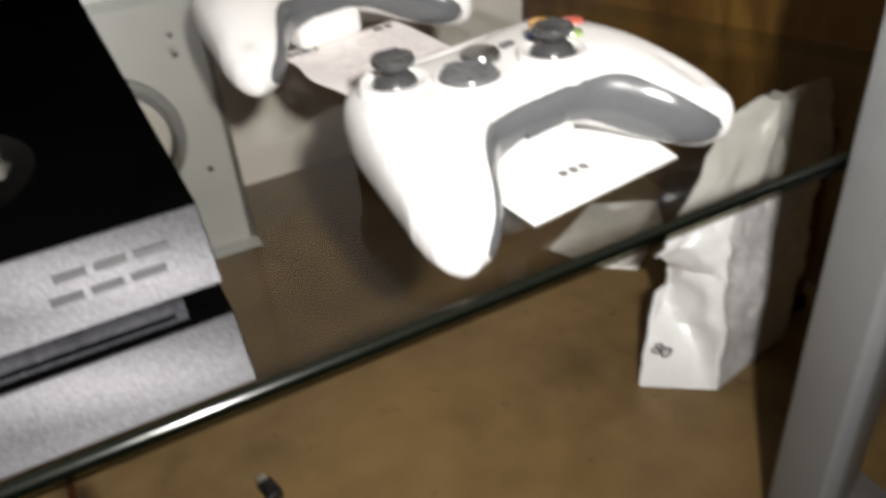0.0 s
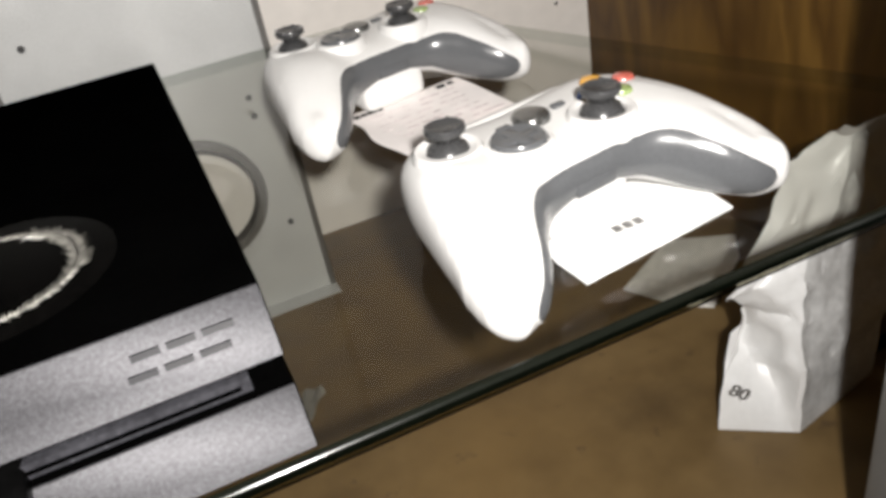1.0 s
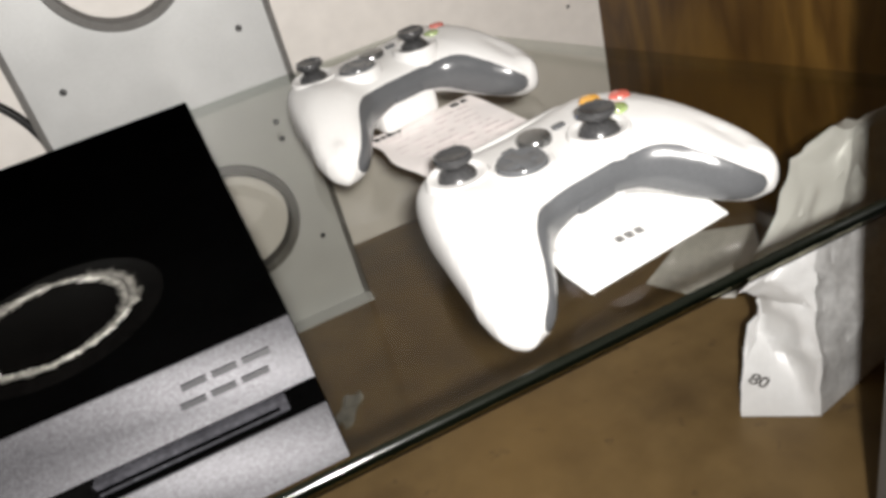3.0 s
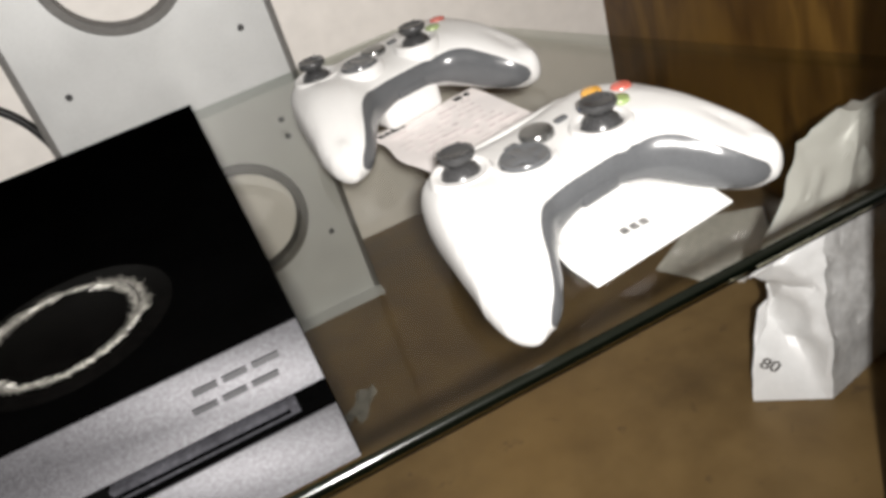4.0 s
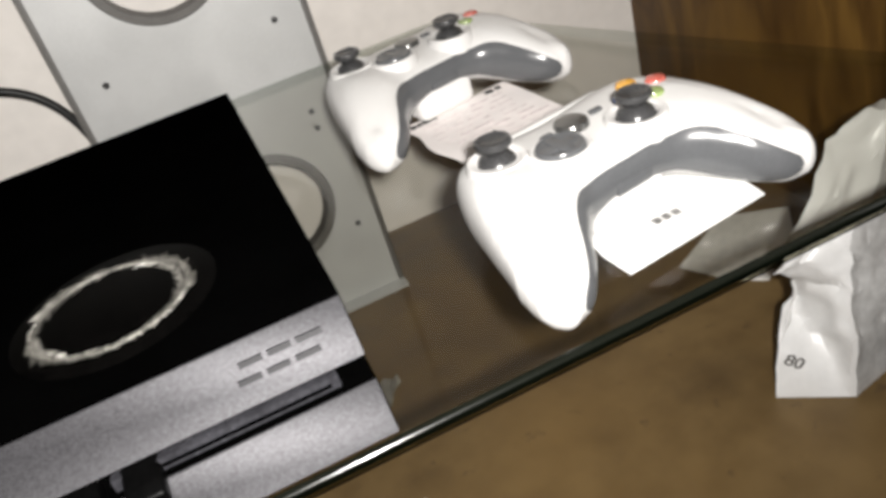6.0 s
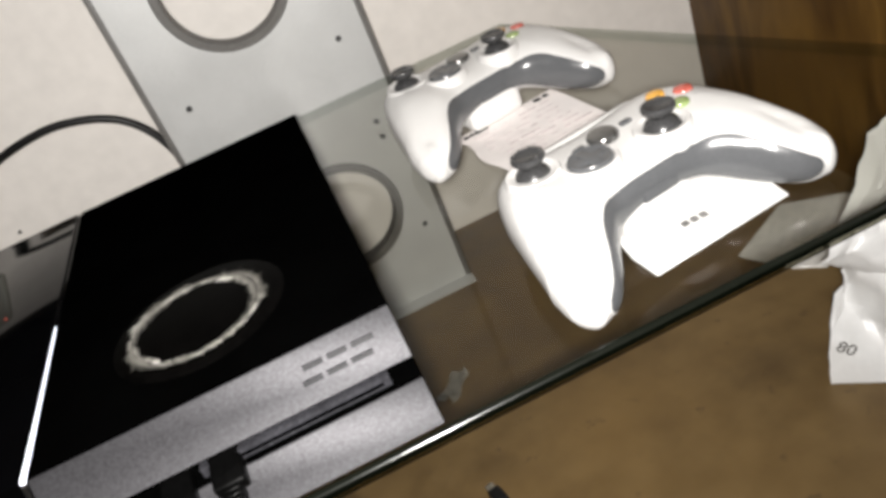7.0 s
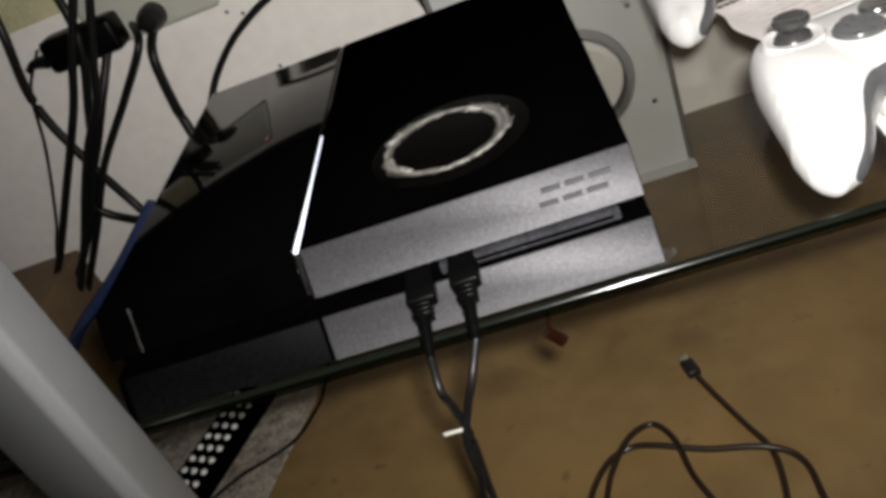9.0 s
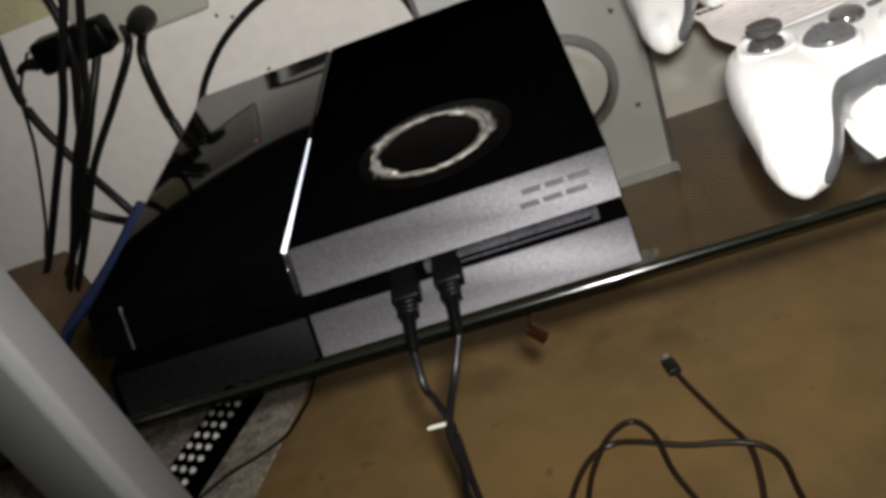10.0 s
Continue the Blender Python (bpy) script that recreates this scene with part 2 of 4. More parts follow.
def prism(corners, lo, hi, bevel=0.0, seg=2, axis="z"):
    """A polygon in the plan (or, with axis x, in y and z) drawn out from lo to hi."""
    bm = bmesh.new()
    at = (lambda p, h: (p[0], p[1], h)) if axis == "z" else (lambda p, h: (h, p[0], p[1]))
    a = [bm.verts.new(at(p, lo)) for p in corners]
    b = [bm.verts.new(at(p, hi)) for p in corners]
    n = len(corners)
    bm.faces.new(a[::-1])
    bm.faces.new(b)
    for i in range(n):
        bm.faces.new((a[i], a[(i + 1) % n], b[(i + 1) % n], b[i]))
    if bevel:
        bmesh.ops.bevel(bm, geom=list(bm.edges), offset=bevel, segments=seg, affect="EDGES", profile=0.5)
    return bm


def spline(points, steps=10):
    """A smooth line through the points."""
    p = [Vector(q) for q in points]
    p = [2 * p[0] - p[1], *p, 2 * p[-1] - p[-2]]
    line = []
    for i in range(1, len(p) - 2):
        for k in range(steps):
            t = k / steps
            line.append(0.5 * (2 * p[i] + (p[i + 1] - p[i - 1]) * t + (2 * p[i - 1] - 5 * p[i] + 4 * p[i + 1] - p[i + 2]) * t * t + (3 * p[i] - p[i - 1] - 3 * p[i + 1] + p[i + 2]) * t**3))
    line.append(p[-2])
    return line


def tube(points, radius, sides=10, steps=10, bm=None, flat=1.0):
    bm = bm or bmesh.new()
    line = spline(points, steps)
    rings, up = [], Vector((0, 0, 1))
    for i, c in enumerate(line):
        d = (line[min(i + 1, len(line) - 1)] - line[max(i - 1, 0)]).normalized()
        side = d.cross(up)
        side = side.normalized() if side.length > 0.05 else d.cross(Vector((1, 0, 0))).normalized()
        top = side.cross(d).normalized()
        r = radius(i / (len(line) - 1)) if callable(radius) else radius
        rings.append([bm.verts.new(c + side * (r * math.cos(2 * math.pi * k / sides)) + top * (r * flat * math.sin(2 * math.pi * k / sides))) for k in range(sides)])
    for a, b in zip(rings, rings[1:]):
        for k in range(sides):
            bm.faces.new((a[k], a[(k + 1) % sides], b[(k + 1) % sides], b[k]))
    bm.faces.new(rings[0][::-1])
    bm.faces.new(rings[-1])
    return bm


def lathe(profile, seg=32, at=(0, 0, 0), bm=None):
    """A profile of (radius, height) turned round the upright axis."""
    bm = bm or bmesh.new()
    rings = []
    for r, h in profile:
        if r < 1e-6:
            rings.append([bm.verts.new((at[0], at[1], at[2] + h))])
        else:
            rings.append([bm.verts.new((at[0] + r * math.cos(2 * math.pi * k / seg), at[1] + r * math.sin(2 * math.pi * k / seg), at[2] + h)) for k in range(seg)])
    for a, b in zip(rings, rings[1:]):
        for k in range(seg):
            j = (k + 1) % seg
            if len(a) == 1:
                bm.faces.new((a[0], b[j], b[k]))
            elif len(b) == 1:
                bm.faces.new((a[k], a[j], b[0]))
            else:
                bm.faces.new((a[k], a[j], b[j], b[k]))
    return bm


def moved(bm, m):
    bmesh.ops.transform(bm, matrix=m, verts=bm.verts)
    return bm


# ---- the room ----
WEST, SOUTH, TOP = -1.7, -1.7, 2.25
EAST, NORTH = 0.445, 0.55
tagged(part("floor", box((WEST - 0.1, SOUTH - 0.1, FLOOR_Z - 0.1), (EAST + 0.1, NORTH + 0.1, FLOOR_Z)), M_FLOOR), "worn brown sheet floor with dark stains", "floor", kind="structure")
tagged(part("wall_north", box((WEST - 0.1, NORTH, FLOOR_Z), (EAST, NORTH + 0.1, TOP)), M_WALL), "white painted wall behind the stand", "wall", kind="structure")
tagged(part("wall_east", box((EAST, SOUTH - 0.1, FLOOR_Z), (EAST + 0.1, NORTH + 0.1, TOP)), M_WOODWALL), "brown wood-grain panelled wall", "wall", kind="structure")
tagged(part("wall_west", box((WEST - 0.1, SOUTH, FLOOR_Z), (WEST, NORTH, TOP)), M_PLASTER), "plain plaster wall", "wall", kind="structure")
tagged(part("wall_south", box((WEST - 0.1, SOUTH - 0.1, FLOOR_Z), (EAST, SOUTH, TOP)), M_PLASTER), "plain plaster wall", "wall", kind="structure")
tagged(part("ceiling", box((WEST - 0.1, SOUTH - 0.1, TOP), (EAST + 0.1, NORTH + 0.1, TOP + 0.1)), M_PLASTER), "plain plaster ceiling", "ceiling", kind="structure")

for x, z in ((0.272, -0.012), (0.408, -0.067), (-0.30, 0.045), (-0.315, 0.052), (-0.29, -0.02)):
    tagged(part("wall_speck", moved(lathe([(0, 0.0008), (0.0015, 0.0006), (0.002, 0), (0, 0)], 10), Matrix.Translation((x, NORTH, z)) @ Matrix.Rotation(radians(90), 4, "X")), M_SCREW), "small dark nail hole in the white wall", "nail hole", "specks on the wall")

# ---- the stand: glass shelf, two front posts, rear column ----
MID = -0.0085
GLASS = 0.0085


def tv_stand():
    stand = thing("television_stand", "silver steel stand with a clear glass shelf and holed rear column", "stand", pose(MID, 0.2, FLOOR_Z))
    inv = stand.matrix_world.inverted()
    # shelf: wide in front, narrow behind
    back, front, deep = 0.213, 0.383, 0.452
    nose = 0.003
    bm = prism([(MID - front, nose), (MID + front, nose), (MID + back, deep), (MID - back, deep)], -GLASS, 0)
    bm.normal_update()
    for f in bm.faces:
        if abs(f.normal.z) > 0.95:
            f.material_index = 0 if f.normal.z > 0 else 1
        else:
            f.material_index = 1 if f.normal.y < -0.5 else 2
    shelf = part("glass_shelf", moved(bm, inv), [M_GLASS, M_GLASSLOW, M_GLASSSIDE], stand, "clear glass shelf with green polished edges", smooth=False)
    # rounded polished front edge; its dark inner reflections are painted as bands
    bm = bmesh.new()
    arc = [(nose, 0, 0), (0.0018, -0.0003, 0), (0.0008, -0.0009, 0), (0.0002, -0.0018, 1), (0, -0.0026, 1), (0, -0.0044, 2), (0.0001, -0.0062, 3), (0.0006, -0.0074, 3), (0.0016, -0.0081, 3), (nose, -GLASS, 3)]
    ends = [[bm.verts.new((x, y, z)) for y, z, _ in arc] for x in (MID - front, MID + front)]
    for k in range(len(arc) - 1):
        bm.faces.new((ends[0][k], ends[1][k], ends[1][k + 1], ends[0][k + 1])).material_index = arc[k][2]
    part("polished_edge", moved(bm, inv), [M_BEVEL, M_GLASSEDGE, M_EDGEBAND, M_EDGEDARK], shelf, "rounded polished green glass edge with dark bands painted for shade", angle=60)
    # posts
    for side in (-1, 1):
        a, b = MID + side * 0.2605, MID + side * 0.325
        near = MID + side * 0.2575
        plan = [(a, -0.001), (near, -0.033), (near + side * 0.008, -0.0365), (b, -0.012), (b, -0.001)]
        bm = prism(plan if side < 0 else plan[::-1], FLOOR_Z, 0.62, 0.0025, 3)
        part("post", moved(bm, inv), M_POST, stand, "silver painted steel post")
        part("post_foot", moved(box((min(a, b) - 0.004, -0.041, FLOOR_Z), (max(a, b) + 0.004, 0.003, FLOOR_Z + 0.006), 0.002), inv), M_GROMMET, stand, "grey rubber foot")
    # column: front plate with two round cable holes, side flanges
    x0, x1, yf, r = MID - 0.0965, MID + 0.0965, 0.4545, 0.053
    seg = 48
    for lo, hi, zc in ((FLOOR_Z, 0.005, -0.113), (0.005, 0.245, 0.131)):
        cx = MID + (0.008 if zc < 0 else 0)
        ring = [(cx + r * math.cos(2 * math.pi * k / seg), zc + r * math.sin(2 * math.pi * k / seg)) for k in range(seg)]
        rim = []
        for k in range(seg):
            c, s = math.cos(2 * math.pi * k / seg), math.sin(2 * math.pi * k / seg)
            t = min(((x1 - cx) if c > 0 else (cx - x0)) / abs(c) if abs(c) > 1e-6 else 9, ((hi - zc) if s > 0 else (zc - lo)) / abs(s) if abs(s) > 1e-6 else 9)
            rim.append((cx + t * c, zc + t * s))
        bm = bmesh.new()
        rows = []
        for y in (yf, yf + 0.003):
            a = [bm.verts.new((x, y, z)) for x, z in ring]
            b = [bm.verts.new((x, y, z)) for x, z in rim]
            for k in range(seg):
                j = (k + 1) % seg
                bm.faces.new((a[k], b[k], b[j], a[j]))
            for qx, qz in ((x0, lo), (x1, lo), (x0, hi), (x1, hi)):
                near = sorted(range(seg), key=lambda k: (rim[k][0] - qx) ** 2 + (rim[k][1] - qz) ** 2)[:2]
                q = bm.verts.new((qx, y, qz))
                bm.faces.new((b[near[0]], q, b[near[1]]))
            rows.append(a)
        for k in range(seg):
            j = (k + 1) % seg
            bm.faces.new((rows[0][k], rows[0][j], rows[1][j], rows[1][k]))
        part("column_plate", moved(bm, inv), M_SILVER, stand, "silver steel plate with a round cable hole", smooth=False)
    part("upper_plate", moved(box((x0, yf, 0.245), (x1, yf + 0.003, 0.62)), inv), M_SILVER, stand)
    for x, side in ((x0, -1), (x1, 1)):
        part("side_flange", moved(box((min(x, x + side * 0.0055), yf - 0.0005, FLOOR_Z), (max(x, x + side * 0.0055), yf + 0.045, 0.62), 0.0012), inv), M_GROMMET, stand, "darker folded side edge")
    for gx, zc in ((MID + 0.008, -0.113), (MID, 0.131)):
        prof = [(0.0495, -0.012), (0.0495, 0.002), (0.051, 0.0035), (0.0565, 0.003), (0.058, 0.0005), (0.058, -0.001), (0.0525, -0.001), (0.0525, -0.012), (0.0495, -0.012)]
        bm = lathe(prof, 48)
        part("cable_grommet", moved(bm, inv @ Matrix.Translation((gx, yf, zc)) @ Matrix.Rotation(radians(90), 4, "X")), M_GROMMET, stand, "grey ring round the cable hole")
    for x, z in ((-0.079, 0.046), (0.063, 0.048), (0.065, -0.036), (0.065, -0.052), (0.069, -0.155), (-0.082, -0.036)):
        bm = lathe([(0, 0.0012), (0.0022, 0.0012), (0.0028, 0.0002), (0.0028, -0.002), (0, -0.002)], 14)
        part("screw", moved(bm, inv @ Matrix.Translation((x, yf, z)) @ Matrix.Rotation(radians(90), 4, "X")), M_SCREW, stand)
    bm = box((x0 - 0.02, yf - 0.017, FLOOR_Z), (x1 + 0.0055, yf + 0.075, FLOOR_Z + 0.0012), 0.0002, 1)
    part("base_plate", moved(bm, inv), M_SILVER, stand)
    return stand


tv_stand()


def reflection_blocker():
    """Made-up dark mass over the console's left half, out of view, added to blacken its gloss."""
    ob = thing("reflection_blocker", "unseen black block added above the console to darken its gloss reflection", "cabinet", pose(-0.49, 0.45, 0.4))
    inv = ob.matrix_world.inverted()
    part("body", moved(box((-0.82, 0.345, 0.205), (-0.165, 0.5495, 0.62), 0.004, 2), inv), M_MATTEBLACK, ob)
    for x in (-0.815, -0.4905):
        front_panel = part("front_panel", moved(box((x, 0.328, 0.21), (x + 0.3205, 0.3445, 0.615), 0.003, 2), inv), M_MATTEBLACK, ob)
        part("panel_knob", moved(lathe([(0, 0.014), (0.006, 0.013), (0.008, 0.009), (0.004, 0.004), (0.004, 0), (0, 0)], 16), inv @ Matrix.Translation((x + (0.29 if x < -0.6 else 0.03), 0.328, 0.3)) @ Matrix.Rotation(radians(90), 4, "X")), M_SLOTBAR, front_panel)
    return ob


reflection_blocker()


# ---- game console ----
def console():
    ob = thing("game_console", "black games console with silver sparkle front, on the glass shelf", "console", pose(-0.1365, 0.15, 0.0))
    inv = ob.matrix_world.inverted()
    L, R, SPLIT = -0.273, 0.0, -0.162
    lean = 0.56

    def slab(x0, x1, z0, z1, inset=0.0, bevel=0.0009, y1=None):
        f = lambda z: (z - 0.004) * lean + inset
        k = lambda z: (y1 if y1 is not None else 0.2755 + (z - 0.004) * lean) - inset
        return moved(prism([(f(z0), z0), (k(z0), z0), (k(z1), z1), (f(z1), z1)], x0, x1, bevel, 2, axis="x"), inv)

    # core between the two halves
    part("core", slab(L + 0.004, R - 0.004, 0.018, 0.04, 0.006, 0), M_SLOT, ob, "black recessed middle band")
    part("lower_half", slab(L, R, 0.004, 0.0235), M_MATTEBLACK, ob, "matte black lower half")
    part("upper_half", slab(SPLIT + 0.0012, R, 0.0315, 0.053), M_MATTEBLACK, ob, "matte black upper half")
    part("drive_cover", slab(L, SPLIT - 0.0012, 0.0315, 0.053), M_GLOSSBLACK, ob, "gloss black drive cover")
    part("strip_groove", slab(SPLIT - 0.0012, SPLIT + 0.0012, 0.033, 0.0518, 0.0004, 0), M_GLOSSBLACK, ob, "dark groove of the light strip")
    # glow stands in for the strip's shine; the narrowing outline imitates its fade
    bm = prism([(SPLIT - 0.0011, 0.0272), (SPLIT + 0.0011, 0.0272), (SPLIT + 0.0006, 0.062), (SPLIT + 0.0002, 0.095), (SPLIT + 0.0001, 0.15), (SPLIT - 0.0001, 0.15), (SPLIT - 0.0002, 0.095), (SPLIT - 0.0006, 0.062)], 0.0516, 0.0533)
    part("light_strip", moved(bm, inv), M_LIGHTBAR, ob, "white strip in the top, glow tapered to imitate its fading shine")
    part("strip_end", slab(SPLIT - 0.0010, SPLIT + 0.0010, 0.034, 0.0515, -0.0002, 0), M_CHROME, ob, "clear glossy end of the strip")

    # sparkle skins on the front
    def skin(x0, x1, z0, z1, m, label):
        f = lambda z: (z - 0.004) * lean
        bm = prism([(f(z0) - 0.0006, z0), (f(z0) + 0.0003, z0), (f(z1) + 0.0003, z1), (f(z1) - 0.0006, z1)], x0, x1, 0.0002, 1, axis="x")
        part("front_skin", moved(bm, inv), m, ob, label)

    skin(SPLIT + 0.002, R - 0.0004, 0.0319, 0.0526, M_SKIN, "silver sparkle film on the upper front")
    skin(L + 0.001, SPLIT - 0.002, 0.0319, 0.0526, M_MATTEBLACK, "matte black front of the drive cover")
    skin(-0.1600, R - 0.0004, 0.0046, 0.0231, M_SKIN, "silver sparkle film on the lower front")
    skin(L + 0.004, -0.1622, 0.0046, 0.0231, M_DARKGREY, "dark speckled film on the lower front")
    # disc slot lips and power seam
    part("disc_slot", moved(box((-0.098, 0.0125, 0.0248), (-0.0125, 0.018, 0.0302), 0.0006), inv), M_SLOTBAR, ob, "grey disc slot")
    part("slot_line", moved(box((-0.094, 0.0121, 0.0268), (-0.016, 0.0126, 0.0282)), inv), M_SLOT, ob)
    skin(-0.1618, -0.1604, 0.0046, 0.0231, M_SLOT, "thin dark seam between the front films")
    # glint on the cover's left edge, put in as a pale strip
    skin(-0.2546, -0.2530, 0.0321, 0.0522, M_GROMMET, "narrow pale strip painted as a glint near the corner")
    # badge: three plain dark strokes on the upper front
    for x0, x1 in ((-0.0445, -0.0355), (-0.0335, -0.0245), (-0.0225, -0.0125)):
        bm = bmesh.new()
        for zlo, zhi in ((0.0446, 0.0464), (0.0394, 0.0411)):
            f = lambda z: (z - 0.004) * lean - 0.0006
            s = (zlo - 0.042) * 0.5
            q = [bm.verts.new(v) for v in ((x0 + s, f(zlo) - 0.0009, zlo), (x1 + s, f(zlo) - 0.0009, zlo), (x1 + s, f(zhi) - 0.0009, zhi), (x0 + s, f(zhi) - 0.0009, zhi), (x0 + s, f(zlo) + 0.0002, zlo), (x1 + s, f(zlo) + 0.0002, zlo), (x1 + s, f(zhi) + 0.0002, zhi), (x0 + s, f(zhi) + 0.0002, zhi))]
            for idx in ((0, 1, 2, 3), (4, 7, 6, 5), (0, 4, 5, 1), (1, 5, 6, 2), (2, 6, 7, 3), (3, 7, 4, 0)):
                bm.faces.new([q[i] for i in idx])
        part("badge", moved(bm, inv), M_LOGO, ob, "dark chrome badge stroke", smooth=False)
    # emblem: a disc decal with a scaly ring
    ex, ey = -0.0845, 0.0895
    part("decal", moved(lathe([(0, 0.0003), (0.0432, 0.0003), (0.0436, 0), (0, 0)], 64, (ex + 0.002, ey, 0.053)), inv), M_DISC, ob, "dark round decal on the top")
    bm = bmesh.new()
    rng = random.Random(4)
    n = 132
    band = []
    for k in range(n):
        u = k / n
        a = 2 * math.pi * u + radians(202)
        head = max(0.0, 1 - min(u, 1 - u) / 0.075)
        c, q = math.cos(a), math.sin(a)
        half = 0.0002 + 0.0014 * head
        band.append([bm.verts.new((ex + (0.0318 + w * half) * c, ey + (0.0318 + w * half) * q, z)) for w, z in ((-1, 0.05335), (0, 0.0538), (1, 0.05335))])
        flank = 1.0 if 0.36 < u < 0.60 or 0.68 < u < 0.86 else 0.0
        for side in (-1, 1):
            length = (0.0042 + 0.0036 * flank + 0.0040 * head) * rng.uniform(0.45, 1.1)
            wide = 0.00034 + 0.00014 * flank + 0.0002 * head
            way = Vector((c, q, 0)) * side + Vector((-q, c, 0)) * (1.1 if side > 0 else 0.9)
            way.normalize()
            out = Vector((-way.y, way.x, 0))
            p0 = Vector((ex + 0.0318 * c, ey + 0.0318 * q, 0.0536)) + Vector((c, q, 0)) * side * 0.0005
            tip, lift = p0 + way * length, Vector((0, 0, rng.uniform(0.0001, 0.0006)))
            v = [bm.verts.new(p) for p in (p0 - out * wide, p0 + way * length * 0.5 + lift + out * wide * 0.2, tip, p0 + out * wide)]
            bm.faces.new((v[0], v[1], v[2]))
            bm.faces.new((v[0], v[3], v[1]))
            bm.faces.new((v[3], v[2], v[1]))
    for k in range(n):
        p, q = band[k], band[(k + 1) % n]
        for w in range(2):
            bm.faces.new((p[w], p[w + 1], q[w + 1], q[w]))
    part("ring_print", moved(bm, inv), M_EMBLEM, ob, "pale metallic scaly ring print", smooth=False)
    # feet
    for x, y in ((-0.25, 0.03), (-0.02, 0.03), (-0.25, 0.25), (-0.02, 0.25)):
        part("foot", moved(lathe([(0, 0), (0.008, 0), (0.008, 0.0045), (0, 0.0045)], 16, (x, y, 0)), inv), M_SLOT, ob)
    return ob


console()


# ---- game controllers ----
def controller(place, label):
    ob = thing("game_controller", label, "controller", place, group="game controllers on the shelf")
    half = [  # outline x, y, then the spine's x, y, in mm, from the top middle round to the bottom middle
        (0, 41, 0, 9), (18, 42, 18, 9), (35, 44, 34, 9), (48, 42, 42, 7), (58, 32, 46, 3), (65.5, 15, 50, -4), (71, -6, 54, -14),
        (76, -29, 59, -30), (80, -49, 64, -44), (72.5, -64, 65.5, -49), (58.5, -62.5, 64.5, -46.5), (48, -54, 61, -38), (39, -42, 57, -24), (28, -31.5, 46, 2), (15, -27.5, 20, 9), (0, -27, 0, 9)]
    full = half + [(-x, y, -sx, sy) for x, y, sx, sy in half[-2:0:-1]]
    loop = []
    m = len(full)
    for i in range(m):
        p = [np.array(full[(i + d) % m], float) for d in (-1, 0, 1, 2)]
        for k in range(12):
            t = k / 12
            loop.append(0.5 * (2 * p[1] + (p[2] - p[0]) * t + (2 * p[0] - 5 * p[1] + 4 * p[2] - p[3]) * t * t + (3 * p[1] - p[0] - 3 * p[2] + p[3]) * t**3))
    n = len(loop)
    spine = [q[2:] for q in loop[: 9 * 12 + 1]] + [q[2:] for q in loop[(m - 9) * 12 :]]
    dense = np.array([a + (b - a) * u for a, b in zip(spine, spine[1:]) for u in np.linspace(0, 1, 6, endpoint=False) if np.hypot(*(b - a)) < 15])
    for q in loop:
        q[2:] = dense[np.argmin(((dense - q[2:]) ** 2).sum(1))]

    def heights(sx, sy):
        """Middle height and half thickness over a point of the spine, in mm."""
        g = min(1.0, max(0.0, (10 - sy) / 58.0))
        w = min(1.0, abs(sx) / 50.0)
        top = 44 + 3 * w + 12 * g * (1 - g) - 5 * g - 12 * g * g
        low = 17 - 9 * w - 6.5 * g
        return (top + low) / 2, (top - low) / 2

    # cross-sections from the top ridge down to the bottom one: white top, grey inner band, white bottom
    TOP_ROWS, BAND_ROWS, LOW_ROWS = 16, 9, 13
    inner0, inner1 = 9 * 12 + 7, (m - 9) * 12 - 7
    rows = [[] for _ in range(TOP_ROWS + BAND_ROWS + LOW_ROWS + 1)]
    for i, (x, y, sx, sy) in enumerate(loop):
        zc, hh = heights(sx, sy)
        into = min(i - inner0, inner1 - i)
        swell = math.sqrt(max(0.0, 1 - (1 - min(1.0, max(0.0, into / 24.0))) ** 2))
        grip = min(1.0, max(0.0, (8 - sy) / 30.0))
        middle = radians(1 - 4 * grip)
        upper, lower = middle + radians(27 + 14 * grip) * swell, middle - radians(27 + 14 * grip) * swell
        angles = [math.pi / 2 + (upper - math.pi / 2) * r / TOP_ROWS for r in range(TOP_ROWS)]
        angles += [upper + (lower - upper) * r / BAND_ROWS for r in range(BAND_ROWS)]
        angles += [lower + (-math.pi / 2 - lower) * r / LOW_ROWS for r in range(LOW_ROWS + 1)]
        for row, a in zip(rows, angles):
            k, lift = max(0.0, math.cos(a)) ** (2 / 2.5), math.copysign(abs(math.sin(a)) ** (2 / 2.3), a)
            row.append((sx + (x - sx) * k, sy + (y - sy) * k, zc - 1.5 + hh * lift))
    white, grey = bmesh.new(), bmesh.new()
    grid = {}

    def vert(bm, r, i):
        key = (id(bm), r, i % n)
        if key not in grid:
            grid[key] = bm.verts.new([c / 1000 for c in rows[r][i % n]])
        return grid[key]

    for r in range(len(rows) - 1):
        band = TOP_ROWS <= r < TOP_ROWS + BAND_ROWS
        for i in range(n):
            if band and not inner0 <= i < inner1:
                continue
            bm = grey if band else white
            bm.faces.new((vert(bm, r, i), vert(bm, r, i + 1), vert(bm, r + 1, i + 1), vert(bm, r + 1, i)))
    bmesh.ops.remove_doubles(white, verts=[v for (b, r, i), v in grid.items() if b == id(white) and r in (0, len(rows) - 1)], dist=0.0012)
    bmesh.ops.remove_doubles(white, verts=white.verts, dist=0.00002)
    bmesh.ops.remove_doubles(grey, verts=grey.verts, dist=0.00002)
    ring = {v for v in white.verts if v.is_boundary}
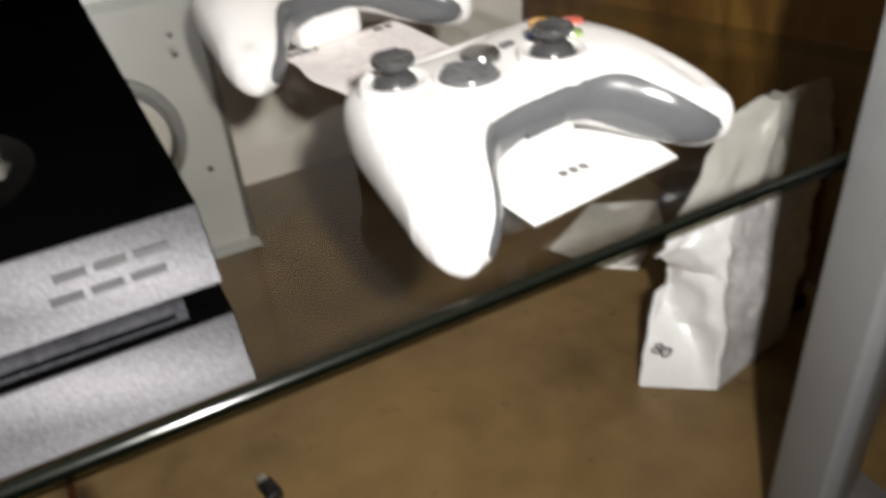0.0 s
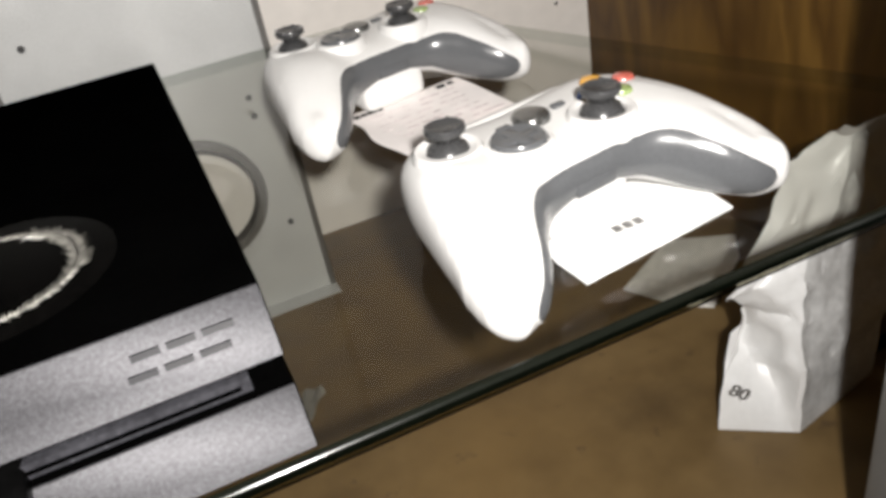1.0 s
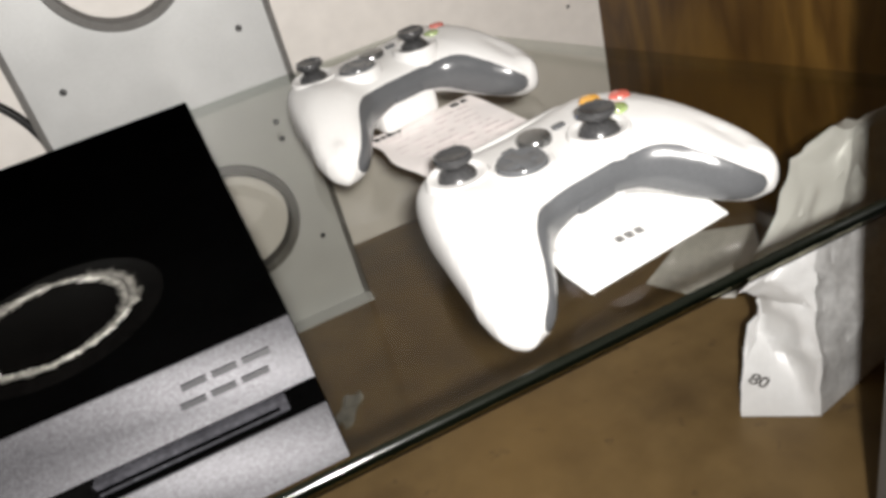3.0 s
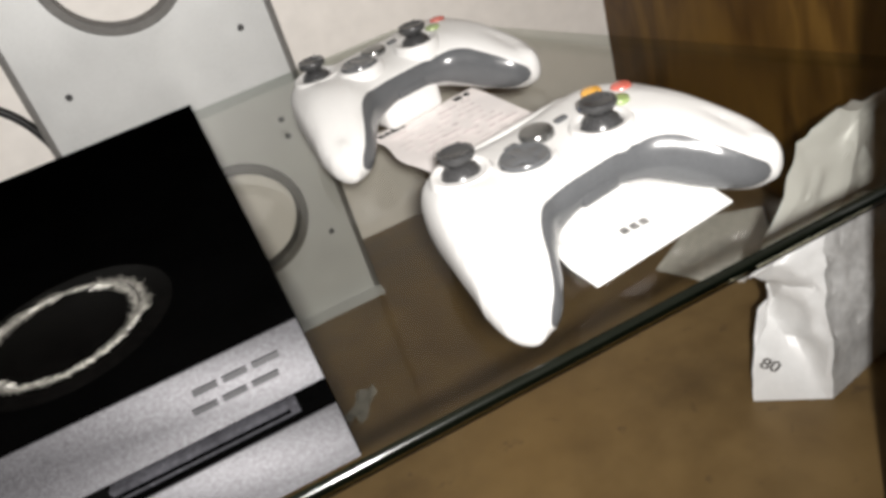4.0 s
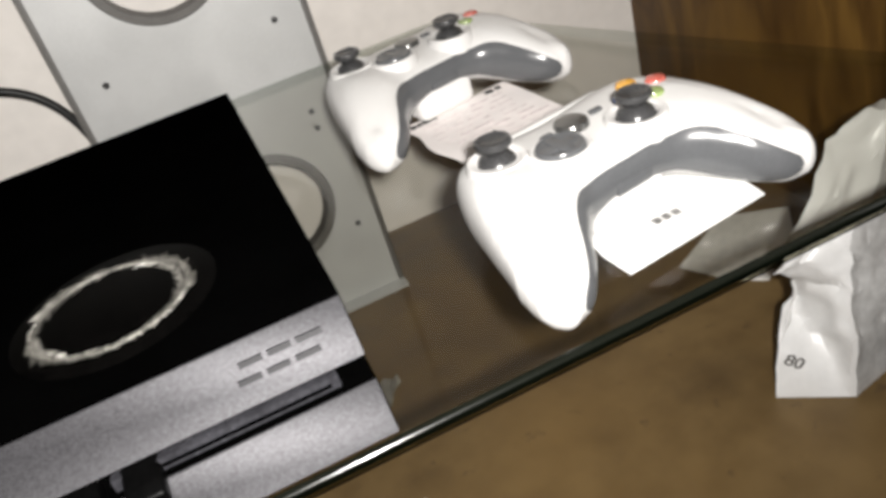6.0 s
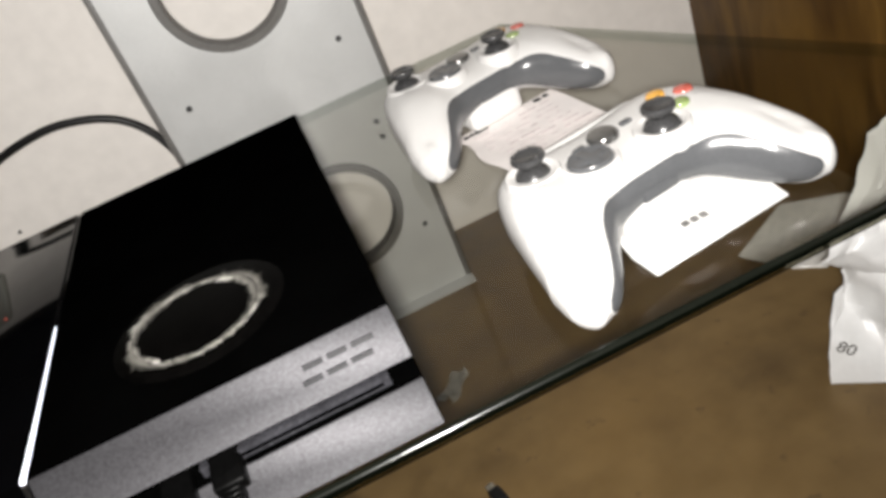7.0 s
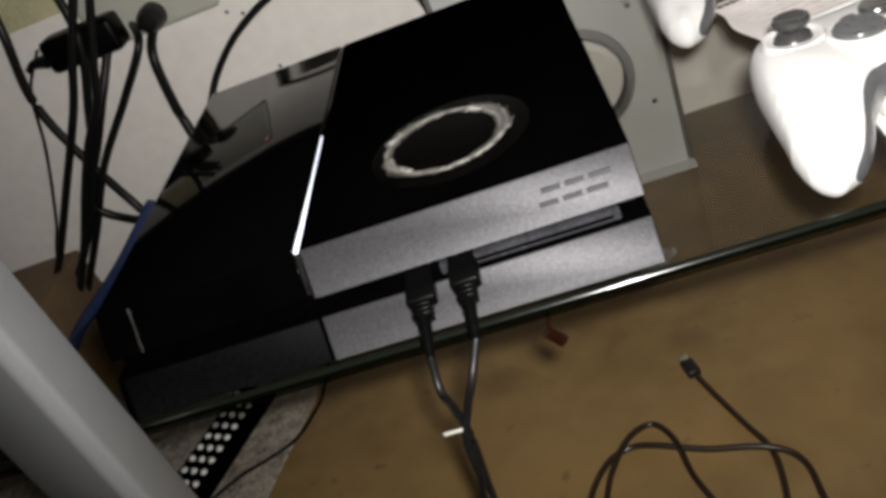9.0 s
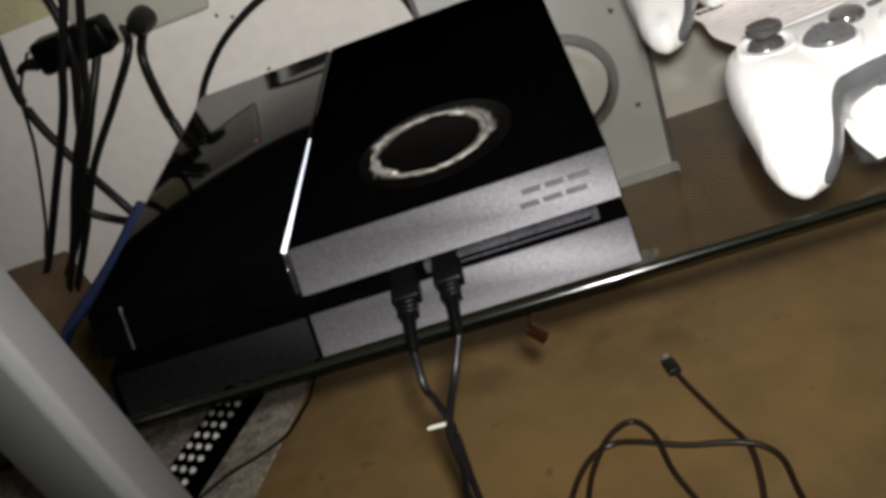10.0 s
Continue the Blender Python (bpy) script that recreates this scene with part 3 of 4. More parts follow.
    deep = [v for v in white.verts if v not in ring and any(abs(v.co.x * 1000 - q[2]) + abs(v.co.y * 1000 - q[3]) < 17 for q in loop[::6])]
    for _ in range(22):
        bmesh.ops.smooth_vert(white, verts=deep, factor=0.5, use_axis_x=True, use_axis_y=True, use_axis_z=True)
    for s in (1, -1):
        ridge = []
        for x, y in ((s * 1, 9), (s * 20, 9), (s * 35, 9), (s * 43, 6), (s * 50, -4), (s * 55.5, -18), (s * 60, -33), (s * 64.5, -47)):
            ridge.append((x, y))
        for up in (1, -1):
            core = tube([(x / 1000, y / 1000, (heights(x, y)[0] - 1.5 + up * (heights(x, y)[1] - 4.4)) / 1000) for x, y in ridge], 0.004, 8, 4)
            part("inner_rib", core, M_GREY, ob)
    part("shell", white, M_WHITE, ob, "white plastic shell", angle=70)
    part("grip_trim", grey, M_GREY, ob, "grey plastic inner face of the grips", angle=70)

    def on(x, y, z, bm):
        return moved(bm, Matrix.Translation((x / 1000, y / 1000, z / 1000)))

    # thumbsticks, each over a dark ball in a raised white drum
    for x, y, z in ((-42.4, 14, 43), (21.2, -9, 43)):
        part("stick_drum", on(x, y, z, lathe([(0.0170, -0.012), (0.0158, -0.004), (0.0150, 0.0012), (0.0138, 0.0030), (0.0118, 0.0030), (0.0103, 0.0020), (0.0098, -0.004)], 40)), M_WHITE, ob, "raised white ring round the stick")
        part("stick_ball", on(x, y, z, lathe([(0.0100, -0.0042), (0.0097, 0.0006), (0.0082, 0.0040), (0.0054, 0.0062), (0, 0.0066)], 32)), M_STICK, ob, "dark grey ball in the socket")
        stick = part("thumbstick", on(x, y, z, lathe([(0, 0.002), (0.0050, 0.0025), (0.0044, 0.0060), (0.0062, 0.0084), (0.0082, 0.0096), (0.0088, 0.0112), (0.0083, 0.0127), (0.0073, 0.0131), (0.0060, 0.0122), (0, 0.0117)], 32)), M_STICK, ob, "dark grey rubber thumbstick")
        for k in range(4):
            a = radians(45 + 90 * k)
            part("grip_dot", on(x + 7.5 * math.cos(a), y + 7.5 * math.sin(a), z + 12.9, lathe([(0, 0.0007), (0.0008, 0.0004), (0.001, -0.0004)], 8)), M_STICK, stick)
    # directional pad on its raised drum
    part("pad_drum", on(-20, -4.5, 43, lathe([(0.0168, -0.012), (0.0156, -0.003), (0.0147, 0.0018), (0.0137, 0.0032), (0.0125, 0.0032), (0.0119, 0.0016), (0, 0.0006)], 40)), M_WHITE, ob, "raised white ring round the pad")
    pad = part("directional_pad", on(-20, -4.5, 45.4, lathe([(0.0117, -0.002), (0.0117, 0.0012), (0.0110, 0.0024), (0.0082, 0.0016), (0, 0.0006)], 32)), M_GREY, ob, "grey round directional pad")
    for a, b, h in ((0.0094, 0.0030, 0.0012), (0.0030, 0.0094, 0.0015)):
        part("cross_arm", on(-20, -4.5, 46.0, box((-a, -b, 0), (a, b, h), 0.0006)), M_GREY, pad)
    # middle button and its two small neighbours
    part("guide_button", on(0, 12, 44, lathe([(0.0085, -0.003), (0.0085, 0.0005), (0.0076, 0.0018), (0.004, 0.0026), (0, 0.0028)], 32)), M_GUIDE, ob, "dark silver round guide button")
    for s in (-1, 1):
        part("menu_button", on(s * 15, 12, 44, box((-0.0036, -0.002, -0.001), (0.0036, 0.002, 0.0012), 0.0012)), M_GREY, ob)
    # face buttons
    for dx, dy, m_ in ((0, -9.5, M_GREEN), (10.5, 0, M_RED), (-10.5, 0, M_BLUEBTN), (0, 9.5, M_YELLOW)):
        part("face_button", on(40 + dx, 8 + dy, 43.2, lathe([(0.0053, -0.004), (0.0053, 0.0018), (0.0046, 0.0032), (0.002, 0.0039), (0, 0.004)], 20)), m_, ob, "coloured domed button")
    # shoulder bumpers and triggers on the far side
    part("bumper_bar", on(0, 41, 31, box((-0.043, -0.004, -0.006), (0.043, 0.005, 0.006), 0.004, 3)), M_WHITE, ob)
    for s in (-1, 1):
        part("trigger", on(s * 36, 42, 19, box((-0.011, -0.006, -0.015), (0.011, 0.008, 0.006), 0.005, 3)), M_GREY, ob)
    # battery pack under the middle
    part("battery_pack", on(0, -3, 14, box((-0.0215, -0.0215, -0.012), (0.0215, 0.026, 0.012), 0.0055, 4)), M_WHITE, ob, "white rounded battery pack")
    part("headset_port", on(0, -26.6, 25.0, box((-0.0105, -0.0010, -0.003), (0.0105, 0.004, 0.003), 0.0009)), M_GREY, ob, "grey headset socket")
    return ob


controller(pose(0.1367, 0.0815, 0.0, 0, 0, 10.5), "white wireless game controller with grey grips, lying over a white card")
controller(pose(0.1228, 0.277, 0.0, 0, 0, 11.5), "white wireless game controller with grey grips, lying on a printed slip")


# ---- papers ----
def card():
    ob = thing("card", "small white card with a grey printed mark, under a controller", "card", pose(0.155, 0.055, 0.0004))
    bm = prism([(-0.0395, -0.008), (-0.0375, -0.0275), (0.041, -0.0175), (0.045, 0.03), (-0.036, 0.034)], 0, 0.0011, 0.0002, 1)
    part("sheet", bm, M_PAPER, ob)
    for i in range(3):
        part("printed_bar", box((-0.0085 + 0.0052 * i, -0.0045, 0.0011), (-0.0045 + 0.0052 * i, 0.0005, 0.00125)), M_INK, ob, "grey unreadable printed mark")
    return ob


card()


def slip():
    ob = thing("printed_slip", "creased paper slip with faint print, under a controller", "paper", pose(0.137, 0.222, 0.0006, 0, 0, 7))
    bm = bmesh.new()
    nx, ny = 14, 16
    rows = []
    for j in range(ny + 1):
        v = j / ny
        row = []
        for i in range(nx + 1):
            u = i / nx
            x = -0.041 + 0.082 * u + 0.0022 * math.sin(9 * v + 1.0) * (1 - u)
            y = -0.045 + 0.085 * v + 0.0012 * math.sin(8 * u)
            row.append((x, y, 0.0004 + 0.0012 * (0.5 + 0.5 * math.sin(5 * v + 4 * u)) + 0.0016 * (1 - u) ** 4))
        rows.append(row)
    low = [[bm.verts.new(p) for p in row] for row in rows]
    high = [[bm.verts.new((x, y, z + 0.00015)) for x, y, z in row] for row in rows]
    for j in range(ny):
        for i in range(nx):
            bm.faces.new((high[j][i], high[j][i + 1], high[j + 1][i + 1], high[j + 1][i]))
            bm.faces.new((low[j][i], low[j + 1][i], low[j + 1][i + 1], low[j][i + 1]))
    edge = [(0, i) for i in range(nx)] + [(j, nx) for j in range(ny)] + [(ny, i) for i in range(nx, 0, -1)] + [(j, 0) for j in range(ny, 0, -1)]
    for (a, b), (c, d) in zip(edge, edge[1:] + edge[:1]):
        bm.faces.new((low[a][b], low[c][d], high[c][d], high[a][b]))
    part("sheet", bm, M_RECEIPT, ob)
    rng = random.Random(8)
    for row in range(9):
        x = -0.034 + rng.uniform(0, 0.006)
        while x < 0.028:
            w = rng.uniform(0.004, 0.016)
            y = -0.038 + 0.0078 * row
            part("printed_line", box((x, y, 0.0021), (min(x + w, 0.035), y + rng.choice((0.0009, 0.0013, 0.0020)), 0.0022)), M_INKSOFT, ob, "faint unreadable printed line")
            x += w + rng.uniform(0.0015, 0.008)
    for x, w in ((-0.036, 0.004), (-0.031, 0.003), (-0.027, 0.006), (-0.020, 0.003), (0.022, 0.006), (0.030, 0.004)):
        part("printed_block", box((x, 0.0315, 0.0021), (x + w, 0.0365, 0.0022)), M_INKDARK, ob, "black unreadable printed mark")
    return ob


slip()


# ---- plastic bag on the floor ----
def bag():
    ob = thing("plastic_bag", "crumpled white plastic bag with grey print, standing on the floor", "bag", pose(0.315, 0.12, FLOOR_Z))
    inv = ob.matrix_world.inverted()
    levels = [  # height over the floor, then the corners A B C D in plan
        (0.000, (0.260, 0.117), (0.301, 0.087), (0.379, 0.103), (0.340, 0.150)),
        (0.022, (0.264, 0.120), (0.302, 0.088), (0.381, 0.103), (0.343, 0.154)),
        (0.045, (0.270, 0.124), (0.303, 0.090), (0.382, 0.104), (0.345, 0.156)),
        (0.062, (0.289, 0.131), (0.303, 0.094), (0.384, 0.104), (0.345, 0.156)),
        (0.080, (0.290, 0.129), (0.304, 0.098), (0.385, 0.105), (0.346, 0.156)),
        (0.094, (0.277, 0.122), (0.306, 0.102), (0.387, 0.107), (0.348, 0.154)),
        (0.106, (0.263, 0.117), (0.311, 0.107), (0.388, 0.108), (0.349, 0.153)),
        (0.122, (0.275, 0.121), (0.324, 0.111), (0.390, 0.109), (0.351, 0.152)),
        (0.143, (0.294, 0.124), (0.340, 0.113), (0.394, 0.111), (0.354, 0.150)),
        (0.163, (0.309, 0.126), (0.349, 0.116), (0.396, 0.113), (0.357, 0.145)),
        (0.178, (0.325, 0.128), (0.354, 0.120), (0.397, 0.116), (0.359, 0.140)),
        (0.186, (0.341, 0.130), (0.360, 0.125), (0.395, 0.120), (0.363, 0.134))]
    per, fine = 14, 3
    levels = [tuple([a[0] + (b[0] - a[0]) * u / fine] + [tuple(np.array(p) + (np.array(q) - np.array(p)) * u / fine) for p, q in zip(a[1:], b[1:])]) for a, b in zip(levels, levels[1:]) for u in range(fine)] + [levels[-1]]
    bm, side = bmesh.new(), bmesh.new()
    rings, spots = [], []
    for h, *cs in levels:
        ring = []
        for c in range(4):
            p, q = Vector(cs[c]), Vector(cs[(c + 1) % 4])
            for k in range(per):
                w = p.lerp(q, k / per)
                z = FLOOR_Z + 0.0005 + h
                amp = 0.0 if h == 0 else (0.002 if h < 0.05 else 0.0046)
                if c == 0 and h > 0:  # a fold runs slanting down the narrow face
                    crease = (h - 0.060 + 0.042 * k / per) / 0.016
                    w = w + Vector((0.55, 0.83)) * 0.019 * math.exp(-crease * crease) * math.sin(math.pi * min(1, k / per + 0.1)) ** 0.5
                d = noise.noise_vector((w.x * 30, w.y * 30, z * 40)) * amp + noise.noise_vector((w.x * 85, w.y * 85, z * 75)) * amp * 0.7 + noise.noise_vector((w.x * 190, w.y * 190, z * 110)) * amp * 0.25
                ring.append((w.x + d.x, w.y + d.y, z + (d.z if h > 0 else 0)))
        rings.append(ring)
    m = len(rings[0])
    made = {}

    def at(mesh, r, k):
        key = (id(mesh), r, k % m)
        if key not in made:
            made[key] = mesh.verts.new(rings[r][k % m])
        return made[key]

    for r in range(len(rings) - 1):
        for k in range(m):
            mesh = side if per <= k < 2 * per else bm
            if (r + k) % 2:
                mesh.faces.new((at(mesh, r, k), at(mesh, r, k + 1), at(mesh, r + 1, k + 1)))
                mesh.faces.new((at(mesh, r, k), at(mesh, r + 1, k + 1), at(mesh, r + 1, k)))
            else:
                mesh.faces.new((at(mesh, r, k), at(mesh, r, k + 1), at(mesh, r + 1, k)))
                mesh.faces.new((at(mesh, r, k + 1), at(mesh, r + 1, k + 1), at(mesh, r + 1, k)))
    bm.faces.new([at(bm, 0, k) for k in range(m)][::-1])
    bm.faces.new([at(bm, len(rings) - 1, k) for k in range(m)])
    part("film", moved(bm, inv), M_BAG, ob, "crumpled white film", angle=32)
    # this face is a greyer tone than the rest of the film
    part("greyer_side", moved(side, inv), M_BAGGREY, ob, "greyer side of the bag", angle=32)
    curve = bpy.data.curves.new("digits", "FONT")
    curve.body, curve.size, curve.extrude, curve.align_x = "80", 0.013, 0.0002, "CENTER"
    draft = bpy.data.objects.new("digits", curve)
    text = new("digits", bpy.data.meshes.new_from_object(draft))
    bpy.data.objects.remove(draft)
    text.data.materials.append(M_INK)
    text.parent = ob
    text.matrix_basis = inv @ pose(0.2685, 0.1105, FLOOR_Z + 0.03, 84, 28, -36)
    tagged(text, "grey printed digits")
    return ob


bag()

tagged(part("film_sheet", prism([(0.300, 0.285), (0.322, 0.240), (0.343, 0.222), (0.405, 0.264), (0.426, 0.294), (0.372, 0.324)], FLOOR_Z, FLOOR_Z + 0.0025, 0.0008, 1), M_FILM), "sheet of grey-white film lying on the floor", "sheet")
bm = bmesh.new()
grid_rows = [[bm.verts.new((0.036 * (u / 6 - 0.5) + 0.004 * math.sin(v * 1.3), 0.018 * (v / 4 - 0.5) * (1 + 0.25 * math.sin(u * 1.1)), 0.0008 + 0.005 * (u / 6 - 0.5) ** 2 * 4 * (v % 2 + 0.4))) for v in range(5)] for u in range(7)]
for a, b in zip(grid_rows, grid_rows[1:]):
    for v in range(4):
        bm.faces.new((a[v], b[v], b[v + 1], a[v + 1]))
bmesh.ops.solidify(bm, geom=bm.faces[:], thickness=0.0004)
tagged(part("wrapper_strip", moved(bm, pose(0.019, 0.300, FLOOR_Z, 0, 0, 48)), M_SCRAP), "small pale curled wrapper scrap on the floor", "wrapper")

# ---- dark wooden leg beside the bag ----
leg = thing("furniture_leg", "short dark red-brown wooden furniture leg on the floor", "furniture leg", pose(0.397, 0.138, FLOOR_Z))
part("leg", box((-0.017, -0.02, 0.012), (0.017, 0.02, 0.150), 0.003), M_DARKWOOD, leg)
part("glide", box((-0.019, -0.022, 0), (0.019, 0.022, 0.0125), 0.002), M_SLOT, leg, "black foot of the leg")


# ---- cables ----
def usb_cable(x, y, z, run, label, m):
    ob = thing("usb_cable", label, "cable", pose(x, y, z), group="charging cables in the console")
    inv = ob.matrix_world.inverted()
    tilt = Matrix.Translation((x, y, z)) @ Matrix.Rotation(radians(14), 4, "X")
    part("plug", moved(box((-0.0070, -0.008, -0.0040), (0.0070, 0.013, 0.0036), 0.0016, 3), inv @ tilt), M_PLUG, ob, "black moulded plug")
    part("plug_neck", moved(box((-0.0042, -0.017, -0.0032), (0.0042, -0.007, 0.0030), 0.0012, 2), inv @ tilt), M_PLUG, ob)
    for k in range(3):
        part("neck_rib", moved(box((-0.0046, -0.0105 - 0.0028 * k, -0.0036), (0.0046, -0.0091 - 0.0028 * k, 0.0034), 0.0004, 1), inv @ tilt), M_PLUG, ob)
    part("plug_tip", moved(box((-0.006, 0.011, -0.0022), (0.006, 0.026, 0.0022), 0.0004), inv @ tilt), M_PLUGMETAL, ob)
    part("strain_relief", moved(tube([(0, -0.015, 0), (0, -0.025, -0.001), (0, -0.036, -0.003)], lambda t: 0.0036 - 0.0015 * t, 12, 5), inv @ tilt), M_PLUG, ob)
    end = tilt @ Vector((0, -0.035, -0.003))
    part("cord", moved(tube([tuple(end), *run], 0.0019, 10, 10), inv), m, ob, "thin dark cord")
    return ob


usb_cable(-0.109, 0.006, 0.0245, [(-0.108, -0.040, 0.004), (-0.1075, -0.036, -0.011), (-0.1065, -0.035, -0.032), (-0.110, -0.036, -0.075), (-0.112, -0.05, -0.15), (-0.11, -0.08, FLOOR_Z + 0.01), (-0.10, -0.13, FLOOR_Z + 0.003), (-0.05, -0.3, FLOOR_Z + 0.003)], "black charging cable plugged into the console front", M_CABLE)
usb_cable(-0.0875, 0.008, 0.0255, [(-0.094, -0.038, 0.003), (-0.101, -0.037, -0.012), (-0.108, -0.039, -0.03), (-0.1095, -0.0405, -0.053), (-0.1135, -0.041, -0.08), (-0.107, -0.054, -0.15), (-0.10, -0.08, FLOOR_Z + 0.01), (-0.085, -0.13, FLOOR_Z + 0.003), (-0.03, -0.3, FLOOR_Z + 0.003)], "black charging cable plugged into the console front", M_CABLE)
tagged(part("cable_tag", box((-0.1165, -0.0395, -0.0238), (-0.1045, -0.0380, -0.0222), 0.0005), M_OUTLET), "small white tag tied round the hanging cables", "tag")


def floor_cable():
    ob = thing("loose_cable", "loose brown-black charging cable looped on the floor", "cable", pose(0.0, 0.1, FLOOR_Z))
    inv = ob.matrix_world.inverted()
    z = FLOOR_Z + 0.0035
    part("plug", moved(box((-0.0052, -0.008, 0), (0.0052, 0.008, 0.007), 0.002, 3), inv @ pose(0.0115, 0.164, FLOOR_Z + 0.0005, 0, 0, 12)), M_CABLE, ob, "small black plug")
    part("plug_tip", moved(box((-0.0034, 0.008, 0.002), (0.0034, 0.0145, 0.005), 0.0006), inv @ pose(0.0115, 0.164, FLOOR_Z + 0.0005, 0, 0, 12)), M_PLUGMETAL, ob)
    run = [(0.0132, 0.157, z), (0.020, 0.135, z), (0.032, 0.1, z), (0.041, 0.074, z), (0.039, 0.045, z), (0.030, 0.0, z), (0.04, -0.03, z), (0.056, 0.0, z), (0.0575, 0.035, z), (0.057, 0.056, z + 0.001), (0.048, 0.069, z + 0.003), (0.03, 0.077, z + 0.004), (0.001, 0.086, z + 0.002), (-0.03, 0.099, z + 0.003), (-0.048, 0.105, z), (-0.066, 0.097, z), (-0.083, 0.071, z), (-0.1, 0.02, z), (-0.1, -0.03, z), (-0.085, 0.0, z), (-0.072, 0.068, z), (-0.058, 0.098, z + 0.002), (-0.044, 0.113, z + 0.004), (-0.028, 0.119, z + 0.002), (-0.017, 0.1, z + 0.004), (-0.013, 0.072, z), (-0.006, 0.048, z), (0.01, 0.0, z), (0.05, -0.12, z), (0.09, -0.3, z)]
    part("cord", moved(tube(run, 0.0022, 10, 8), inv), M_CABLEBROWN, ob, "dark brown cord")
    return ob


floor_cable()

# amber plug under the shelf's front edge
def shelf_peg():
    ob = thing("plastic_peg", "small amber plastic peg hanging under the glass edge", "peg", pose(-0.058, 0.004, -0.008))
    part("stem", tube([(0, 0, 0), (-0.001, -0.001, -0.004), (-0.002, -0.002, -0.0095)], 0.0012, 8, 4), M_AMBER, ob)
    part("capsule", tube([(-0.003, -0.002, -0.0085), (0.0, -0.0025, -0.0125), (0.003, -0.003, -0.0165)], 0.0034, 12, 5), M_AMBER, ob, "amber plastic capsule")
    return ob


shelf_peg()


def wall_cable(name, label, run, r, m):
    ob = tagged(part(name, tube(run, r, 10, 10), m), label, "cable")
    return ob


NY = 0.5
wall_cable("power_cable", "black power cord looping behind the console", [(-0.33, 0.42, -0.10), (-0.365, 0.48, -0.04), (-0.351, 0.5, -0.005), (-0.32, 0.5, 0.026), (-0.286, 0.5, 0.048), (-0.241, 0.5, 0.065), (-0.187, 0.5, 0.068), (-0.138, 0.5, 0.047), (-0.113, 0.497, 0.0), (-0.11, 0.49, -0.08)], 0.0036, M_CABLE)
wall_cable("adapter_cable", "black cord hanging from the power adapter", [(-0.52, 0.53, 0.2), (-0.512, NY, 0.127), (-0.529, NY, 0.051), (-0.518, NY, -0.024), (-0.496, NY, -0.101), (-0.46, 0.46, -0.14), (-0.40, 0.42, -0.15)], 0.0045, M_CABLE)
wall_cable("hanging_cable", "black cord hanging down the wall", [(-0.46, 0.53, 0.2), (-0.445, NY, 0.10), (-0.483, NY, 0.02), (-0.53, NY, -0.06), (-0.60, NY, -0.14), (-0.66, NY, -0.19), (-0.70, 0.46, FLOOR_Z + 0.004)], 0.0045, M_CABLE)
wall_cable("hanging_cable", "black cord crossing to the floor", [(-0.41, 0.545, 0.08), (-0.395, NY, 0.065), (-0.44, NY, 0.02), (-0.504, NY, -0.04), (-0.56, NY, -0.11), (-0.633, NY, -0.195), (-0.66, 0.47, FLOOR_Z + 0.004)], 0.0042, M_CABLE)
wall_cable("plug_cable", "black cord from the wall plug", [(-0.385, 0.53, 0.07), (-0.388, NY, 0.05), (-0.395, NY, -0.0), (-0.395, NY, -0.03), (-0.38, 0.47, -0.08), (-0.33, 0.42, -0.12)], 0.0048, M_CABLE)
wall_cable("looped_cable", "black cord with a low loop", [(-0.43, 0.53, 0.08), (-0.46, NY, 0.03), (-0.50, NY, -0.02), (-0.535, NY, -0.06), (-0.54, NY, -0.085), (-0.515, NY, -0.107), (-0.48, 0.48, -0.11), (-0.42, 0.44, -0.12)], 0.0045, M_CABLE)
wall_cable("thin_wire", "thin black wire hanging from the adapter", [(-0.51, 0.53, 0.09), (-0.525, NY, 0.06), (-0.55, NY, 0.0), (-0.593, NY, -0.08), (-0.62, NY, -0.12), (-0.66, NY, -0.2), (-0.67, 0.48, FLOOR_Z + 0.002)], 0.0016, M_CABLE)
wall_cable("hanging_cable", "black cord hanging straight down past the adapter", [(-0.405, 0.488, 0.154), (-0.424, 0.488, 0.127), (-0.461, 0.488, 0.074), (-0.49, 0.488, 0.03), (-0.548, 0.488, -0.042), (-0.602, 0.488, -0.109), (-0.657, 0.488, -0.175), (-0.669, 0.47, FLOOR_Z + 0.005), (-0.687, 0.4, FLOOR_Z + 0.005)], 0.0042, M_CABLE)
wall_cable("hanging_cable", "black cord hanging down behind the console", [(-0.392, 0.488, 0.149), (-0.409, 0.488, 0.122), (-0.443, 0.488, 0.064), (-0.464, 0.488, 0.027), (-0.495, 0.488, -0.005), (-0.53, 0.488, -0.05), (-0.573, 0.488, -0.112), (-0.63, 0.488, -0.186), (-0.642, 0.47, FLOOR_Z + 0.005), (-0.66, 0.4, FLOOR_Z + 0.005)], 0.0042, M_CABLE)
wall_cable("network_cable", "blue network cable behind the console", [(-0.44, 0.43, -0.07), (-0.492, 0.42, -0.11), (-0.536, 0.42, -0.14), (-0.586, 0.42, -0.171), (-0.616, 0.42, -0.195), (-0.64, 0.40, FLOOR_Z + 0.008), (-0.66, 0.34, FLOOR_Z + 0.007)], 0.007, M_BLUE)


